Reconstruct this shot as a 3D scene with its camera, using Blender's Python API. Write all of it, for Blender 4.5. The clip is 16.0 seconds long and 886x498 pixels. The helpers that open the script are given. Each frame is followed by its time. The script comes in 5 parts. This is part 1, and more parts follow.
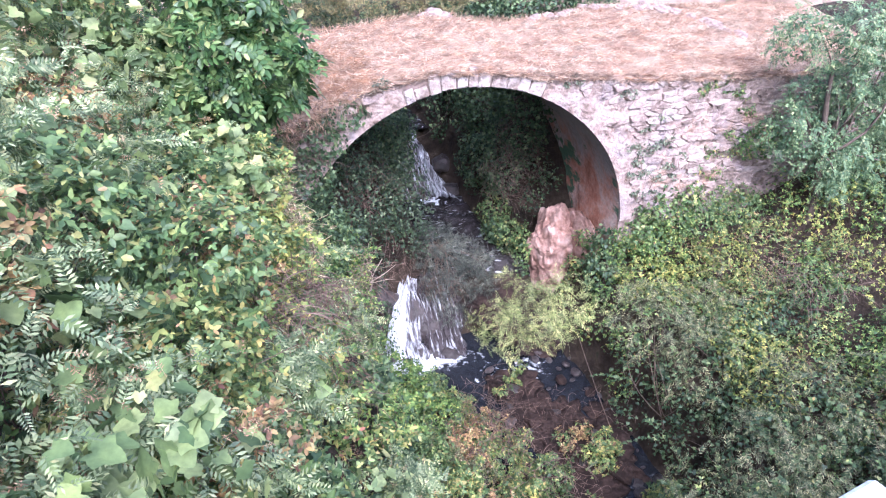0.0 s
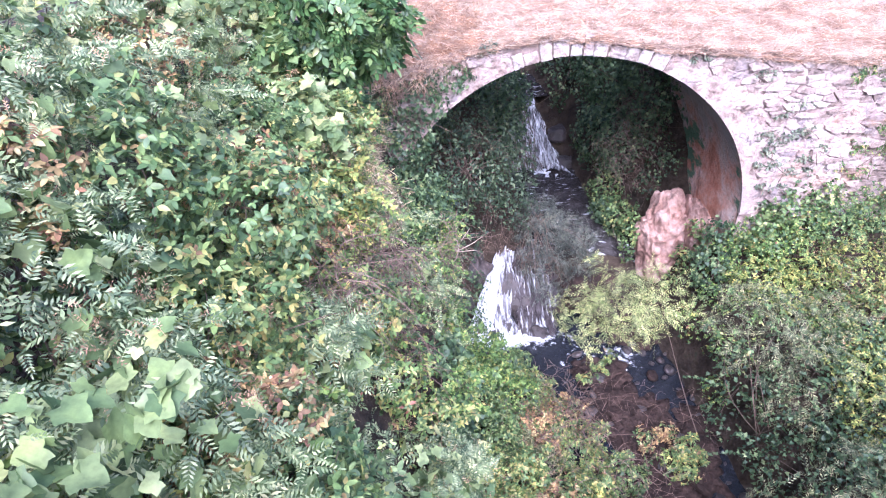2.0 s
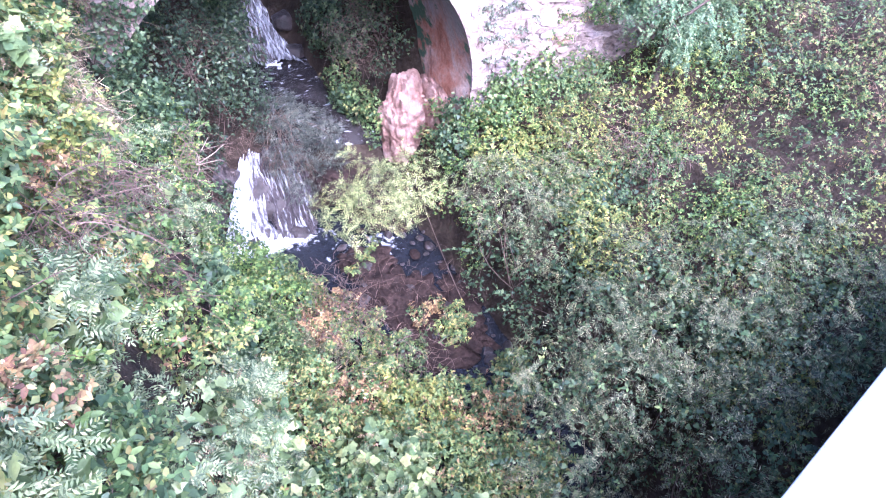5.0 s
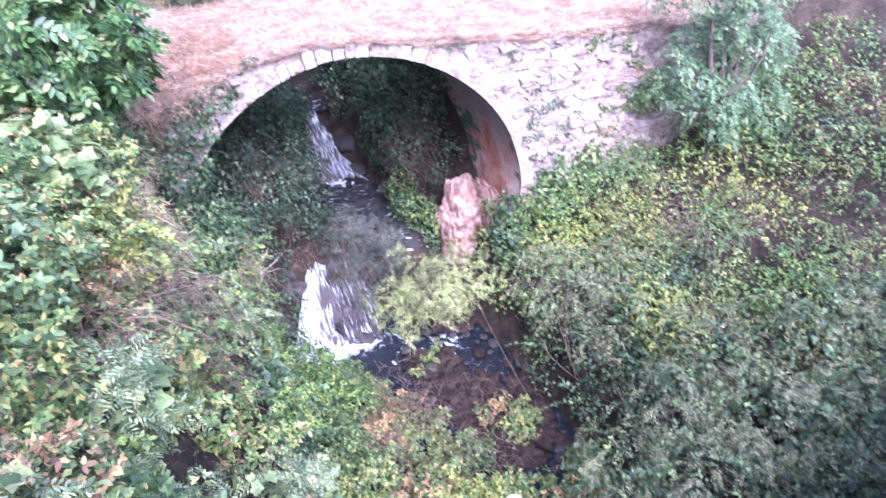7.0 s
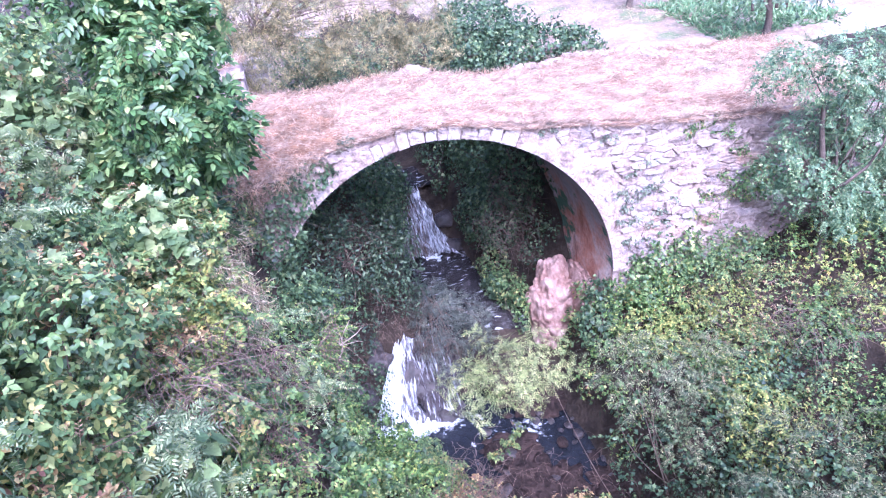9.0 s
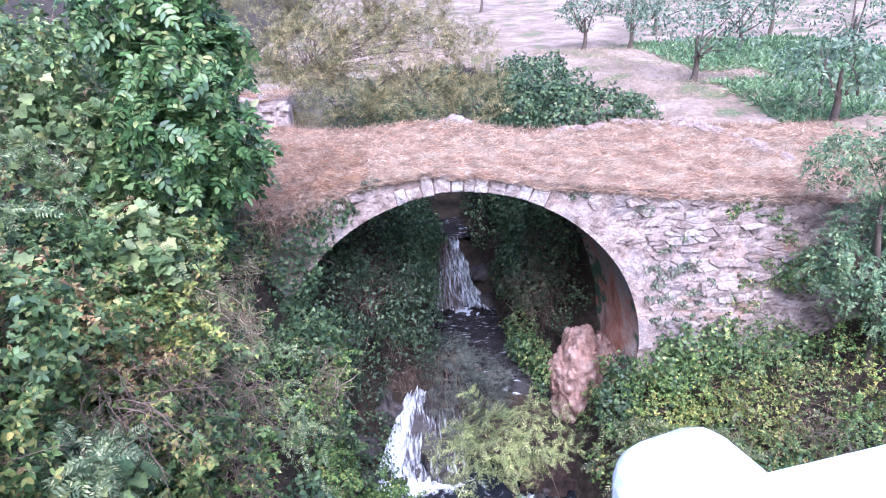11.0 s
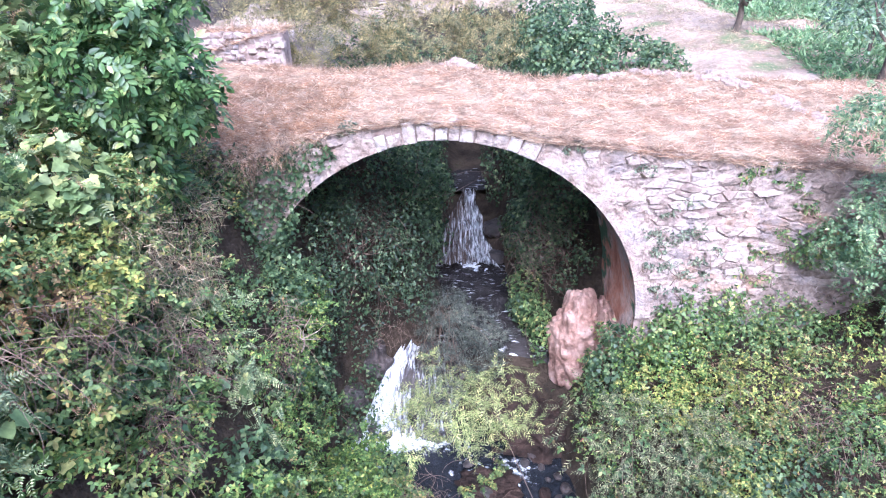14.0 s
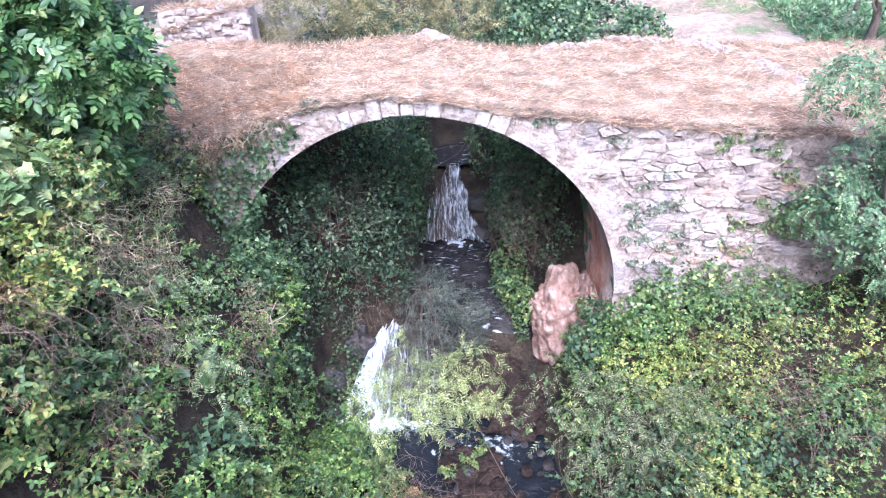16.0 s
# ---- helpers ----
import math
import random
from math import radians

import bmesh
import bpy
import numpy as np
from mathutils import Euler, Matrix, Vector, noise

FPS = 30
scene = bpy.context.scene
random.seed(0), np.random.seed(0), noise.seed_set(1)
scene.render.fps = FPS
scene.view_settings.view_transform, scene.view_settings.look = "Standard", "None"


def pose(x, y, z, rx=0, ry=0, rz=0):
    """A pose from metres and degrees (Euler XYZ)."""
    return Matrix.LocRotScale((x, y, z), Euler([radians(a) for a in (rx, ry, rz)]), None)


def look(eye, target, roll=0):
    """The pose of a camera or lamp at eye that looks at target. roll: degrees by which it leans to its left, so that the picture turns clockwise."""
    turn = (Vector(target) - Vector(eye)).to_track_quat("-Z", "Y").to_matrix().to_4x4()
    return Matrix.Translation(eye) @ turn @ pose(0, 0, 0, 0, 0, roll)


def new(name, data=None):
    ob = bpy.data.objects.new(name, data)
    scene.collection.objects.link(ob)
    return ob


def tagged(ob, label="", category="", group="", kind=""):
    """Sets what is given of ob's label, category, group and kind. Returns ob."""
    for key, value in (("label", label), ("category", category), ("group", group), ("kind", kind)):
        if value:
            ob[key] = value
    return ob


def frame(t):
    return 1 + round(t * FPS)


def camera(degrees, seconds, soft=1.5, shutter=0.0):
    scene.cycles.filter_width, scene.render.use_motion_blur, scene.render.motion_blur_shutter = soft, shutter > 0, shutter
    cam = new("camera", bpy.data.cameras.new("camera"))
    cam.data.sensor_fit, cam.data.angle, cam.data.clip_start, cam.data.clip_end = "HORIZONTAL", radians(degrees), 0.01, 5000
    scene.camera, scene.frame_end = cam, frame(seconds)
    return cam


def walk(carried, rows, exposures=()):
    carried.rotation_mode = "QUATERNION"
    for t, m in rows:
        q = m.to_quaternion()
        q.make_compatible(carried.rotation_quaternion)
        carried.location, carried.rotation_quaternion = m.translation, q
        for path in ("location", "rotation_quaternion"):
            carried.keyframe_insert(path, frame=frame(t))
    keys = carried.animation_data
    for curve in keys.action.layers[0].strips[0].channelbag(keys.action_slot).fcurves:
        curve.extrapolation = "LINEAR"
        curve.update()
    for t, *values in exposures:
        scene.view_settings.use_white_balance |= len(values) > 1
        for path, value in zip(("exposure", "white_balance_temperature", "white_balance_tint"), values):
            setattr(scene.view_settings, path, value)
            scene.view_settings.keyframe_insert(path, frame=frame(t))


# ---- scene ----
cam = camera(67.2, 16.0, soft=1.1, shutter=0.2)
EXPOSURES = [(0, 1.76, 5180, 25), (1, 1.95, 5128, 27), (2.5, 1.99, 5050, 31), (3.5, 2.13, 4900, 34), (4.7, 2.37, 4900, 36), (7.5, 2.17, 4830, 35), (9.2, 2.0, 4680, 36), (11.5, 1.45, 4950, 23), (12.5, 1.66, 5000, 23), (16, 1.85, 4950, 16)]
PATH = [
    (0, (-2.711, -9.311, 8.28), (-2.353, -7.685, 7.171), -3.7),
    (0.5, (-2.558, -9.186, 8.287), (-2.208, -7.591, 7.132), -5.2),
    (1, (-2.41, -9.143, 8.227), (-2.188, -7.544, 7.047), -4.8),
    (1.5, (-2.268, -9.099, 8.187), (-2.311, -7.474, 7.022), -6.0),
    (2, (-2.218, -9.062, 8.153), (-2.229, -7.442, 6.979), -4.7),
    (2.5, (-2.219, -8.984, 8.144), (-2.134, -7.402, 6.923), -4.6),
    (3, (-2.25, -8.913, 8.132), (-1.99, -7.416, 6.832), -1.6),
    (3.5, (-2.268, -8.85, 8.124), (-1.915, -7.419, 6.771), -0.6),
    (4, (-2.274, -8.82, 8.115), (-1.811, -7.462, 6.722), 1.7),
    (4.5, (-2.278, -8.825, 8.112), (-1.671, -7.545, 6.701), 4.4),
    (4.7, (-2.279, -8.814, 8.106), (-1.642, -7.563, 6.682), 4.8),
    (6.8, (-2.047, -9.145, 7.991), (-1.461, -7.712, 6.726), -3.5),
    (7, (-2.009, -9.206, 7.98), (-1.496, -7.668, 6.81), -5.7),
    (7.5, (-1.932, -9.346, 8.029), (-1.601, -7.655, 7.014), -6.3),
    (8, (-1.853, -9.365, 8.043), (-1.56, -7.625, 7.1), -7.1),
    (8.5, (-1.728, -9.289, 8.005), (-1.469, -7.568, 7.02), -6.2),
    (9, (-1.611, -9.235, 8.004), (-1.355, -7.496, 7.05), -7.9),
    (9.2, (-1.526, -9.263, 7.998), (-1.323, -7.499, 7.078), -7.9),
    (11.3, (-0.873, -8.988, 7.782), (-0.771, -7.157, 6.984), -3.1),
    (11.5, (-0.816, -8.942, 7.765), (-0.713, -7.116, 6.956), -4.1),
    (12, (-0.659, -8.847, 7.697), (-0.611, -7.045, 6.832), -3.3),
    (12.5, (-0.514, -8.749, 7.674), (-0.569, -6.98, 6.743), -5.1),
    (13, (-0.331, -8.702, 7.646), (-0.48, -6.917, 6.756), -5.4),
    (13.5, (-0.088, -8.688, 7.618), (-0.22, -6.928, 6.677), -4.5),
    (14, (0.057, -8.576, 7.576), (-0.004, -6.804, 6.65), -2.3),
    (14.5, (0.199, -8.474, 7.55), (0.13, -6.716, 6.599), -3.0),
    (15, (0.37, -8.431, 7.528), (0.277, -6.654, 6.614), -3.0),
    (15.5, (0.495, -8.397, 7.498), (0.336, -6.654, 6.53), -3.1),
    (16, (0.508, -8.349, 7.505), (0.432, -6.614, 6.511), -4.0),
]
walk(cam, [(t, look(eye, target, roll)) for t, eye, target, roll in PATH], EXPOSURES)

# ---- world and light: a bright, thinly overcast afternoon ----
world = bpy.data.worlds.new("sky")
scene.world = world
world.use_nodes = True
wn = world.node_tree
sky = wn.nodes.new("ShaderNodeTexSky")
sky.sky_type = "NISHITA"
sky.sun_disc = False
sky.sun_elevation, sky.sun_rotation = radians(49.3), radians(176.9)
sky.dust_density, sky.ozone_density = 4.0, 1.0
wn.links.new(sky.outputs[0], wn.nodes["Background"].inputs[0])
wn.nodes["Background"].inputs[1].default_value = 0.15
sun_data = bpy.data.lights.new("sun", "SUN")
sun_data.energy, sun_data.angle, sun_data.color = 2.7, radians(40), (1.0, 0.96, 0.90)
sun = new("sun", sun_data)
sun.matrix_world = look((0.6, -11, 12.8), (0, 0, 0))



# ---- materials ----
def material(name, rough=0.8, spec=0.3):
    m = bpy.data.materials.new(name)
    m.use_nodes = True
    bsdf = m.node_tree.nodes["Principled BSDF"]
    bsdf.inputs["Roughness"].default_value = rough
    bsdf.inputs["Specular IOR Level"].default_value = spec
    return m, m.node_tree.nodes, m.node_tree.links, bsdf


def ramp_node(nodes, stops):
    r = nodes.new("ShaderNodeValToRGB")
    el = r.color_ramp.elements
    while len(el) < len(stops):
        el.new(0.5)
    for e, (p, c) in zip(el, stops):
        e.position, e.color = p, (*c, 1)
    return r


def noise_node(nodes, links, scale, detail=6.0, rough=0.6, stretch=None, coord="Object"):
    tc = nodes.new("ShaderNodeTexCoord")
    n = nodes.new("ShaderNodeTexNoise")
    n.inputs["Scale"].default_value, n.inputs["Detail"].default_value = scale, detail
    n.inputs["Roughness"].default_value = rough
    src = tc.outputs[coord]
    if stretch:
        mp = nodes.new("ShaderNodeMapping")
        mp.inputs["Scale"].default_value = stretch
        links.new(src, mp.inputs[0])
        src = mp.outputs[0]
    links.new(src, n.inputs["Vector"])
    return n


def mix_node(nodes, links, fac, a, b, blend="MIX"):
    m = nodes.new("ShaderNodeMix")
    m.data_type, m.blend_type = "RGBA", blend
    for sock, v in ((m.inputs[0], fac), (m.inputs[6], a), (m.inputs[7], b)):
        if isinstance(v, (int, float)):
            sock.default_value = v
        elif isinstance(v, tuple):
            sock.default_value = (*v, 1)
        else:
            links.new(v, sock)
    return m.outputs[2]


def bump_to(nodes, links, bsdf, height, strength=0.5, distance=0.03):
    b = nodes.new("ShaderNodeBump")
    b.inputs["Strength"].default_value, b.inputs["Distance"].default_value = strength, distance
    links.new(height, b.inputs["Height"])
    links.new(b.outputs[0], bsdf.inputs["Normal"])


def noisy(name, stops, scale, fine=30.0, rough=0.85, bump=0.6, dist=0.03, per_object=0.0, stretch=None, spec=0.3):
    """Colour from a coarse noise, broken by a fine one, with relief."""
    m, nodes, links, bsdf = material(name, rough, spec)
    a = noise_node(nodes, links, scale, stretch=stretch)
    f = noise_node(nodes, links, fine, stretch=stretch)
    r = ramp_node(nodes, stops)
    fac = a.outputs[0]
    if per_object:
        info = nodes.new("ShaderNodeObjectInfo")
        ma = nodes.new("ShaderNodeMath")
        ma.operation = "MULTIPLY_ADD"
        links.new(info.outputs["Random"], ma.inputs[0])
        ma.inputs[1].default_value = per_object
        links.new(a.outputs[0], ma.inputs[2])
        sub = nodes.new("ShaderNodeMath")
        sub.operation = "SUBTRACT"
        links.new(ma.outputs[0], sub.inputs[0])
        sub.inputs[1].default_value = per_object / 2
        fac = sub.outputs[0]
    links.new(fac, r.inputs[0])
    grain = ramp_node(nodes, [(0.3, (0.55, 0.55, 0.55)), (0.62, (1, 1, 1))])
    links.new(f.outputs[0], grain.inputs[0])
    links.new(mix_node(nodes, links, 0.75, r.outputs[0], grain.outputs[0], "MULTIPLY"), bsdf.inputs["Base Color"])
    bump_to(nodes, links, bsdf, f.outputs[0], bump, dist)
    return m


def masonry(name, stops, scale, fine, per_object=0.0):
    """Old lime and stone: a noisy base with ochre and grey-violet stains and sooty specks, in rough relief."""
    m = noisy(name, stops, scale, fine, 0.93, 1.0, 0.07, per_object)
    nodes, links = m.node_tree.nodes, m.node_tree.links
    bsdf = nodes["Principled BSDF"]
    col = bsdf.inputs["Base Color"].links[0].from_socket
    for size, lo, hi, tint, amount in ((1.1, 0.54, 0.66, (0.50, 0.30, 0.19), 0.55), (1.7, 0.53, 0.63, (0.27, 0.235, 0.24), 0.6), (9.0, 0.58, 0.66, (0.13, 0.105, 0.095), 0.7)):
        n = noise_node(nodes, links, size, 7.0, 0.68)
        r = ramp_node(nodes, [(lo, (0, 0, 0)), (hi, (amount, amount, amount))])
        links.new(n.outputs[0], r.inputs[0])
        col = mix_node(nodes, links, r.outputs[0], col, tint)
    links.new(col, bsdf.inputs["Base Color"])
    return m


def leafy(name, stops, rough=0.52, through_light=0.32):
    """Leaves: each its own tint, with a broad drift over the plant and light passing through the blade."""
    m, nodes, links, bsdf = material(name, rough, 0.4)
    geo = nodes.new("ShaderNodeNewGeometry")
    r = ramp_node(nodes, stops)
    drift = noise_node(nodes, links, 1.3, 3.0)
    ma = nodes.new("ShaderNodeMath")
    ma.operation = "MULTIPLY_ADD"
    links.new(drift.outputs[0], ma.inputs[0])
    ma.inputs[1].default_value = 0.5
    ma.inputs[2].default_value = -0.25
    ad = nodes.new("ShaderNodeMath")
    links.new(geo.outputs["Random Per Island"], ad.inputs[0])
    links.new(ma.outputs[0], ad.inputs[1])
    links.new(ad.outputs[0], r.inputs[0])
    grain = noise_node(nodes, links, 45.0, 2.0)
    g = ramp_node(nodes, [(0.3, (0.7, 0.7, 0.7)), (0.65, (1, 1, 1))])
    links.new(grain.outputs[0], g.inputs[0])
    col = mix_node(nodes, links, 0.7, r.outputs[0], g.outputs[0], "MULTIPLY")
    shuffle = nodes.new("ShaderNodeTexWhiteNoise")
    shuffle.noise_dimensions = "1D"
    links.new(geo.outputs["Random Per Island"], shuffle.inputs["W"])
    tone = ramp_node(nodes, [(0.0, (0.74, 0.73, 0.72)), (0.55, (1.03, 1.0, 0.97)), (1.0, (1.24, 1.19, 1.14))])
    links.new(shuffle.outputs["Value"], tone.inputs[0])
    col = mix_node(nodes, links, 1.0, col, tone.outputs[0], "MULTIPLY")
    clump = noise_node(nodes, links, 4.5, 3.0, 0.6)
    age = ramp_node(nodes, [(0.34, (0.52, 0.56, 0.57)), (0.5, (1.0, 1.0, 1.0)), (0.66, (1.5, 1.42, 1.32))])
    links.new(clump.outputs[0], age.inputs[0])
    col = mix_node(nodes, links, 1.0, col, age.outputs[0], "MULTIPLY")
    links.new(col, bsdf.inputs["Base Color"])
    tr = nodes.new("ShaderNodeBsdfTranslucent")
    links.new(col, tr.inputs[0])
    mx = nodes.new("ShaderNodeMixShader")
    mx.inputs[0].default_value = through_light
    links.new(bsdf.outputs[0], mx.inputs[1])
    links.new(tr.outputs[0], mx.inputs[2])
    links.new(mx.outputs[0], nodes["Material Output"].inputs[0])
    return m


def vault_material():
    """Red-brown plaster, pale where it has flaked, greyer towards the crown, with green moss and dark runs of damp."""
    m, nodes, links, bsdf = material("stained_vault_plaster", 0.9, 0.3)
    base = noise_node(nodes, links, 1.7, 7.0, 0.65)
    r = ramp_node(nodes, [(0.31, (0.40, 0.15, 0.09)), (0.43, (0.58, 0.27, 0.18)), (0.53, (0.66, 0.42, 0.33)), (0.65, (0.72, 0.57, 0.50))])
    links.new(base.outputs[0], r.inputs[0])
    runs = noise_node(nodes, links, 2.6, 6.0, 0.65, (1, 0.7, 0.35))
    rr = ramp_node(nodes, [(0.36, (0.30, 0.28, 0.27)), (0.48, (1, 1, 1))])
    links.new(runs.outputs[0], rr.inputs[0])
    col = mix_node(nodes, links, 0.9, r.outputs[0], rr.outputs[0], "MULTIPLY")
    tc = nodes.new("ShaderNodeTexCoord")
    sep = nodes.new("ShaderNodeSeparateXYZ")
    links.new(tc.outputs["Object"], sep.inputs[0])
    wob = nodes.new("ShaderNodeMath")
    wob.operation = "MULTIPLY_ADD"
    links.new(base.outputs[0], wob.inputs[0])
    wob.inputs[1].default_value = 2.4
    links.new(sep.outputs[2], wob.inputs[2])
    span = nodes.new("ShaderNodeMapRange")
    span.inputs["From Min"].default_value, span.inputs["From Max"].default_value = 3.3, 4.4
    links.new(wob.outputs[0], span.inputs["Value"])
    col = mix_node(nodes, links, span.outputs[0], col, (0.36, 0.31, 0.28))
    moss = noise_node(nodes, links, 2.1, 6.0, 0.62, (1, 0.45, 0.9))
    mr = ramp_node(nodes, [(0.56, (0, 0, 0)), (0.61, (1, 1, 1))])
    links.new(moss.outputs[0], mr.inputs[0])
    col = mix_node(nodes, links, mr.outputs[0], col, (0.10, 0.17, 0.10))
    fine = noise_node(nodes, links, 14.0, 6.0)
    g = ramp_node(nodes, [(0.3, (0.6, 0.6, 0.6)), (0.6, (1, 1, 1))])
    links.new(fine.outputs[0], g.inputs[0])
    links.new(mix_node(nodes, links, 0.7, col, g.outputs[0], "MULTIPLY"), bsdf.inputs["Base Color"])
    bump_to(nodes, links, bsdf, fine.outputs[0], 1.0, 0.05)
    return m


M_SOIL = noisy("soil", [(0.3, (0.02, 0.015, 0.01)), (0.5, (0.055, 0.038, 0.025)), (0.62, (0.085, 0.06, 0.04)), (0.75, (0.035, 0.045, 0.02))], 2.4, 14, 0.95, 1.0, 0.12)
M_MORTAR = noisy("lime_mortar", [(0.3, (0.14, 0.10, 0.085)), (0.45, (0.34, 0.25, 0.215)), (0.7, (0.52, 0.42, 0.37))], 2.6, 14, 0.95, 0.9)
M_COAT = masonry("weathered_lime_coat", [(0.32, (0.15, 0.105, 0.085)), (0.42, (0.32, 0.235, 0.195)), (0.55, (0.43, 0.335, 0.29)), (0.72, (0.52, 0.43, 0.385))], 4.0, 13)
M_STONE = masonry("limestone", [(0.25, (0.17, 0.125, 0.10)), (0.42, (0.35, 0.265, 0.225)), (0.55, (0.44, 0.35, 0.305)), (0.75, (0.53, 0.45, 0.405))], 3.2, 16, 0.3)
M_RING = masonry("pale_limestone", [(0.28, (0.24, 0.175, 0.145)), (0.42, (0.42, 0.335, 0.29)), (0.55, (0.54, 0.465, 0.425)), (0.75, (0.62, 0.56, 0.52))], 3.5, 14, 0.25)
M_SOFFIT = vault_material()
M_ROCK = noisy("pinkish_rock", [(0.3, (0.13, 0.07, 0.052)), (0.44, (0.37, 0.215, 0.165)), (0.58, (0.52, 0.34, 0.28)), (0.75, (0.60, 0.46, 0.40))], 3.0, 8, 0.92, 1.0, 0.09)
M_WETROCK = noisy("wet_dark_rock", [(0.3, (0.02, 0.018, 0.016)), (0.55, (0.07, 0.055, 0.05)), (0.75, (0.13, 0.10, 0.09))], 2.5, 16, 0.35, 1.0, 0.05, spec=0.5)
M_MUD = noisy("streambed_mud", [(0.3, (0.0158, 0.00936, 0.0072)), (0.5, (0.0396, 0.0238, 0.018)), (0.7, (0.072, 0.0432, 0.0324))], 3.0, 12, 0.85, 1.0, 0.10, spec=0.25)
M_STRAW = noisy("dry_grass_mat", [(0.3, (0.19, 0.10, 0.062)), (0.46, (0.32, 0.205, 0.14)), (0.58, (0.40, 0.29, 0.20)), (0.72, (0.50, 0.39, 0.30))], 2.6, 24, 0.95, 1.0, 0.05, stretch=(0.6, 1.3, 1))
M_FIELD = noisy("dry_field", [(0.34, (0.15, 0.17, 0.08)), (0.44, (0.27, 0.195, 0.14)), (0.56, (0.37, 0.275, 0.21)), (0.66, (0.42, 0.34, 0.27)), (0.74, (0.19, 0.20, 0.11))], 0.9, 9, 0.95, 1.0, 0.08)
M_BARK = noisy("bark", [(0.3, (0.06, 0.045, 0.035)), (0.6, (0.16, 0.12, 0.09))], 6, 40, 0.95)
M_TWIG = noisy("dry_twig", [(0.3, (0.09, 0.06, 0.045)), (0.6, (0.21, 0.15, 0.11))], 8, 60, 0.9)
M_STALK = noisy("dry_bramble_stalk", [(0.3, (0.10, 0.065, 0.048)), (0.55, (0.20, 0.135, 0.10)), (0.75, (0.31, 0.225, 0.17))], 6, 40, 0.9, per_object=0.2)
M_DEADWOOD = noisy("bleached_wood", [(0.3, (0.30, 0.22, 0.16)), (0.6, (0.52, 0.42, 0.33))], 9, 50, 0.9)
M_CONCRETE = noisy("rough_white_concrete", [(0.3, (0.52, 0.50, 0.52)), (0.6, (0.80, 0.78, 0.80))], 30, 90, 0.9, 1.0, 0.01)
M_WHITE = noisy("white_paint", [(0.3, (0.74, 0.74, 0.74)), (0.6, (0.86, 0.86, 0.86))], 5, 60, 0.6, 0.3, 0.004)

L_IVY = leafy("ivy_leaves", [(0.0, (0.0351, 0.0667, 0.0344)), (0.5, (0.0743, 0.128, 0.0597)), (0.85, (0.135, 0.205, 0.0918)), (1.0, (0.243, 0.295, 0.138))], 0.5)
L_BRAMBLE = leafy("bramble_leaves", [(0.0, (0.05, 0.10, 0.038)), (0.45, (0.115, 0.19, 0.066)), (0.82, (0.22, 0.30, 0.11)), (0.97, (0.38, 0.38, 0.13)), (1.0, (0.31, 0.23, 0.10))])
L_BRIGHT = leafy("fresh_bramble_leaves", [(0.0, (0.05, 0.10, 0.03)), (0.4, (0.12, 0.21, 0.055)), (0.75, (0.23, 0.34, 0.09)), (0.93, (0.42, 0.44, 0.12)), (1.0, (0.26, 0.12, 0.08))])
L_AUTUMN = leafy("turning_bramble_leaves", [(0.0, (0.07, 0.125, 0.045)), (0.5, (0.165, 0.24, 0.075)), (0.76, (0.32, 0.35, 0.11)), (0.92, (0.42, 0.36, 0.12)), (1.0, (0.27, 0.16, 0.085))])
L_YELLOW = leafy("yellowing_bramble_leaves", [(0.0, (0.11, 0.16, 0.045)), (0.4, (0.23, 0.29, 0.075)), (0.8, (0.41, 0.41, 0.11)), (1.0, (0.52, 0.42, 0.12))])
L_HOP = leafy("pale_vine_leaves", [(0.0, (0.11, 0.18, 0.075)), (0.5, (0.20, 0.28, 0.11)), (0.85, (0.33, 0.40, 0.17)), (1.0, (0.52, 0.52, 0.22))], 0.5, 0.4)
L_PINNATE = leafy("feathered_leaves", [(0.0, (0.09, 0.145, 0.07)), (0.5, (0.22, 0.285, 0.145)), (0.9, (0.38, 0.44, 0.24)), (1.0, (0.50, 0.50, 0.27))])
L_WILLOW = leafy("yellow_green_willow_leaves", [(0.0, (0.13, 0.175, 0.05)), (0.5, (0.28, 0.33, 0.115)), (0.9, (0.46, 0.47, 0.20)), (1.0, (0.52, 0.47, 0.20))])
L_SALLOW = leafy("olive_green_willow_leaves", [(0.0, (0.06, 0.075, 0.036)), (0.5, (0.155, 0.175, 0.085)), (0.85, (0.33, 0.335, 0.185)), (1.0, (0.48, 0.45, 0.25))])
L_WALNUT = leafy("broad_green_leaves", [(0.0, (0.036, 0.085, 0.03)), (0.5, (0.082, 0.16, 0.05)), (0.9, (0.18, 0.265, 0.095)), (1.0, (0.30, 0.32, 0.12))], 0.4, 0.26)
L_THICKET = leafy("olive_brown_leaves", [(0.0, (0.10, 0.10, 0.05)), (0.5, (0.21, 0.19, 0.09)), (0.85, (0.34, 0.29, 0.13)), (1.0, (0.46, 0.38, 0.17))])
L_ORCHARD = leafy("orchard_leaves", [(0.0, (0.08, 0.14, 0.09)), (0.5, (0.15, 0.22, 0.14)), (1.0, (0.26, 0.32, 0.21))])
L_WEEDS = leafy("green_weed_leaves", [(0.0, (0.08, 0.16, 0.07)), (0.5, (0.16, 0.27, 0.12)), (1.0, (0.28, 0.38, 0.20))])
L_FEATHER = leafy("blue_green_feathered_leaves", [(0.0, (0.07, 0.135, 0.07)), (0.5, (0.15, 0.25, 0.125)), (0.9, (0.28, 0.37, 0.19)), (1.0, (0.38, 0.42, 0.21))])
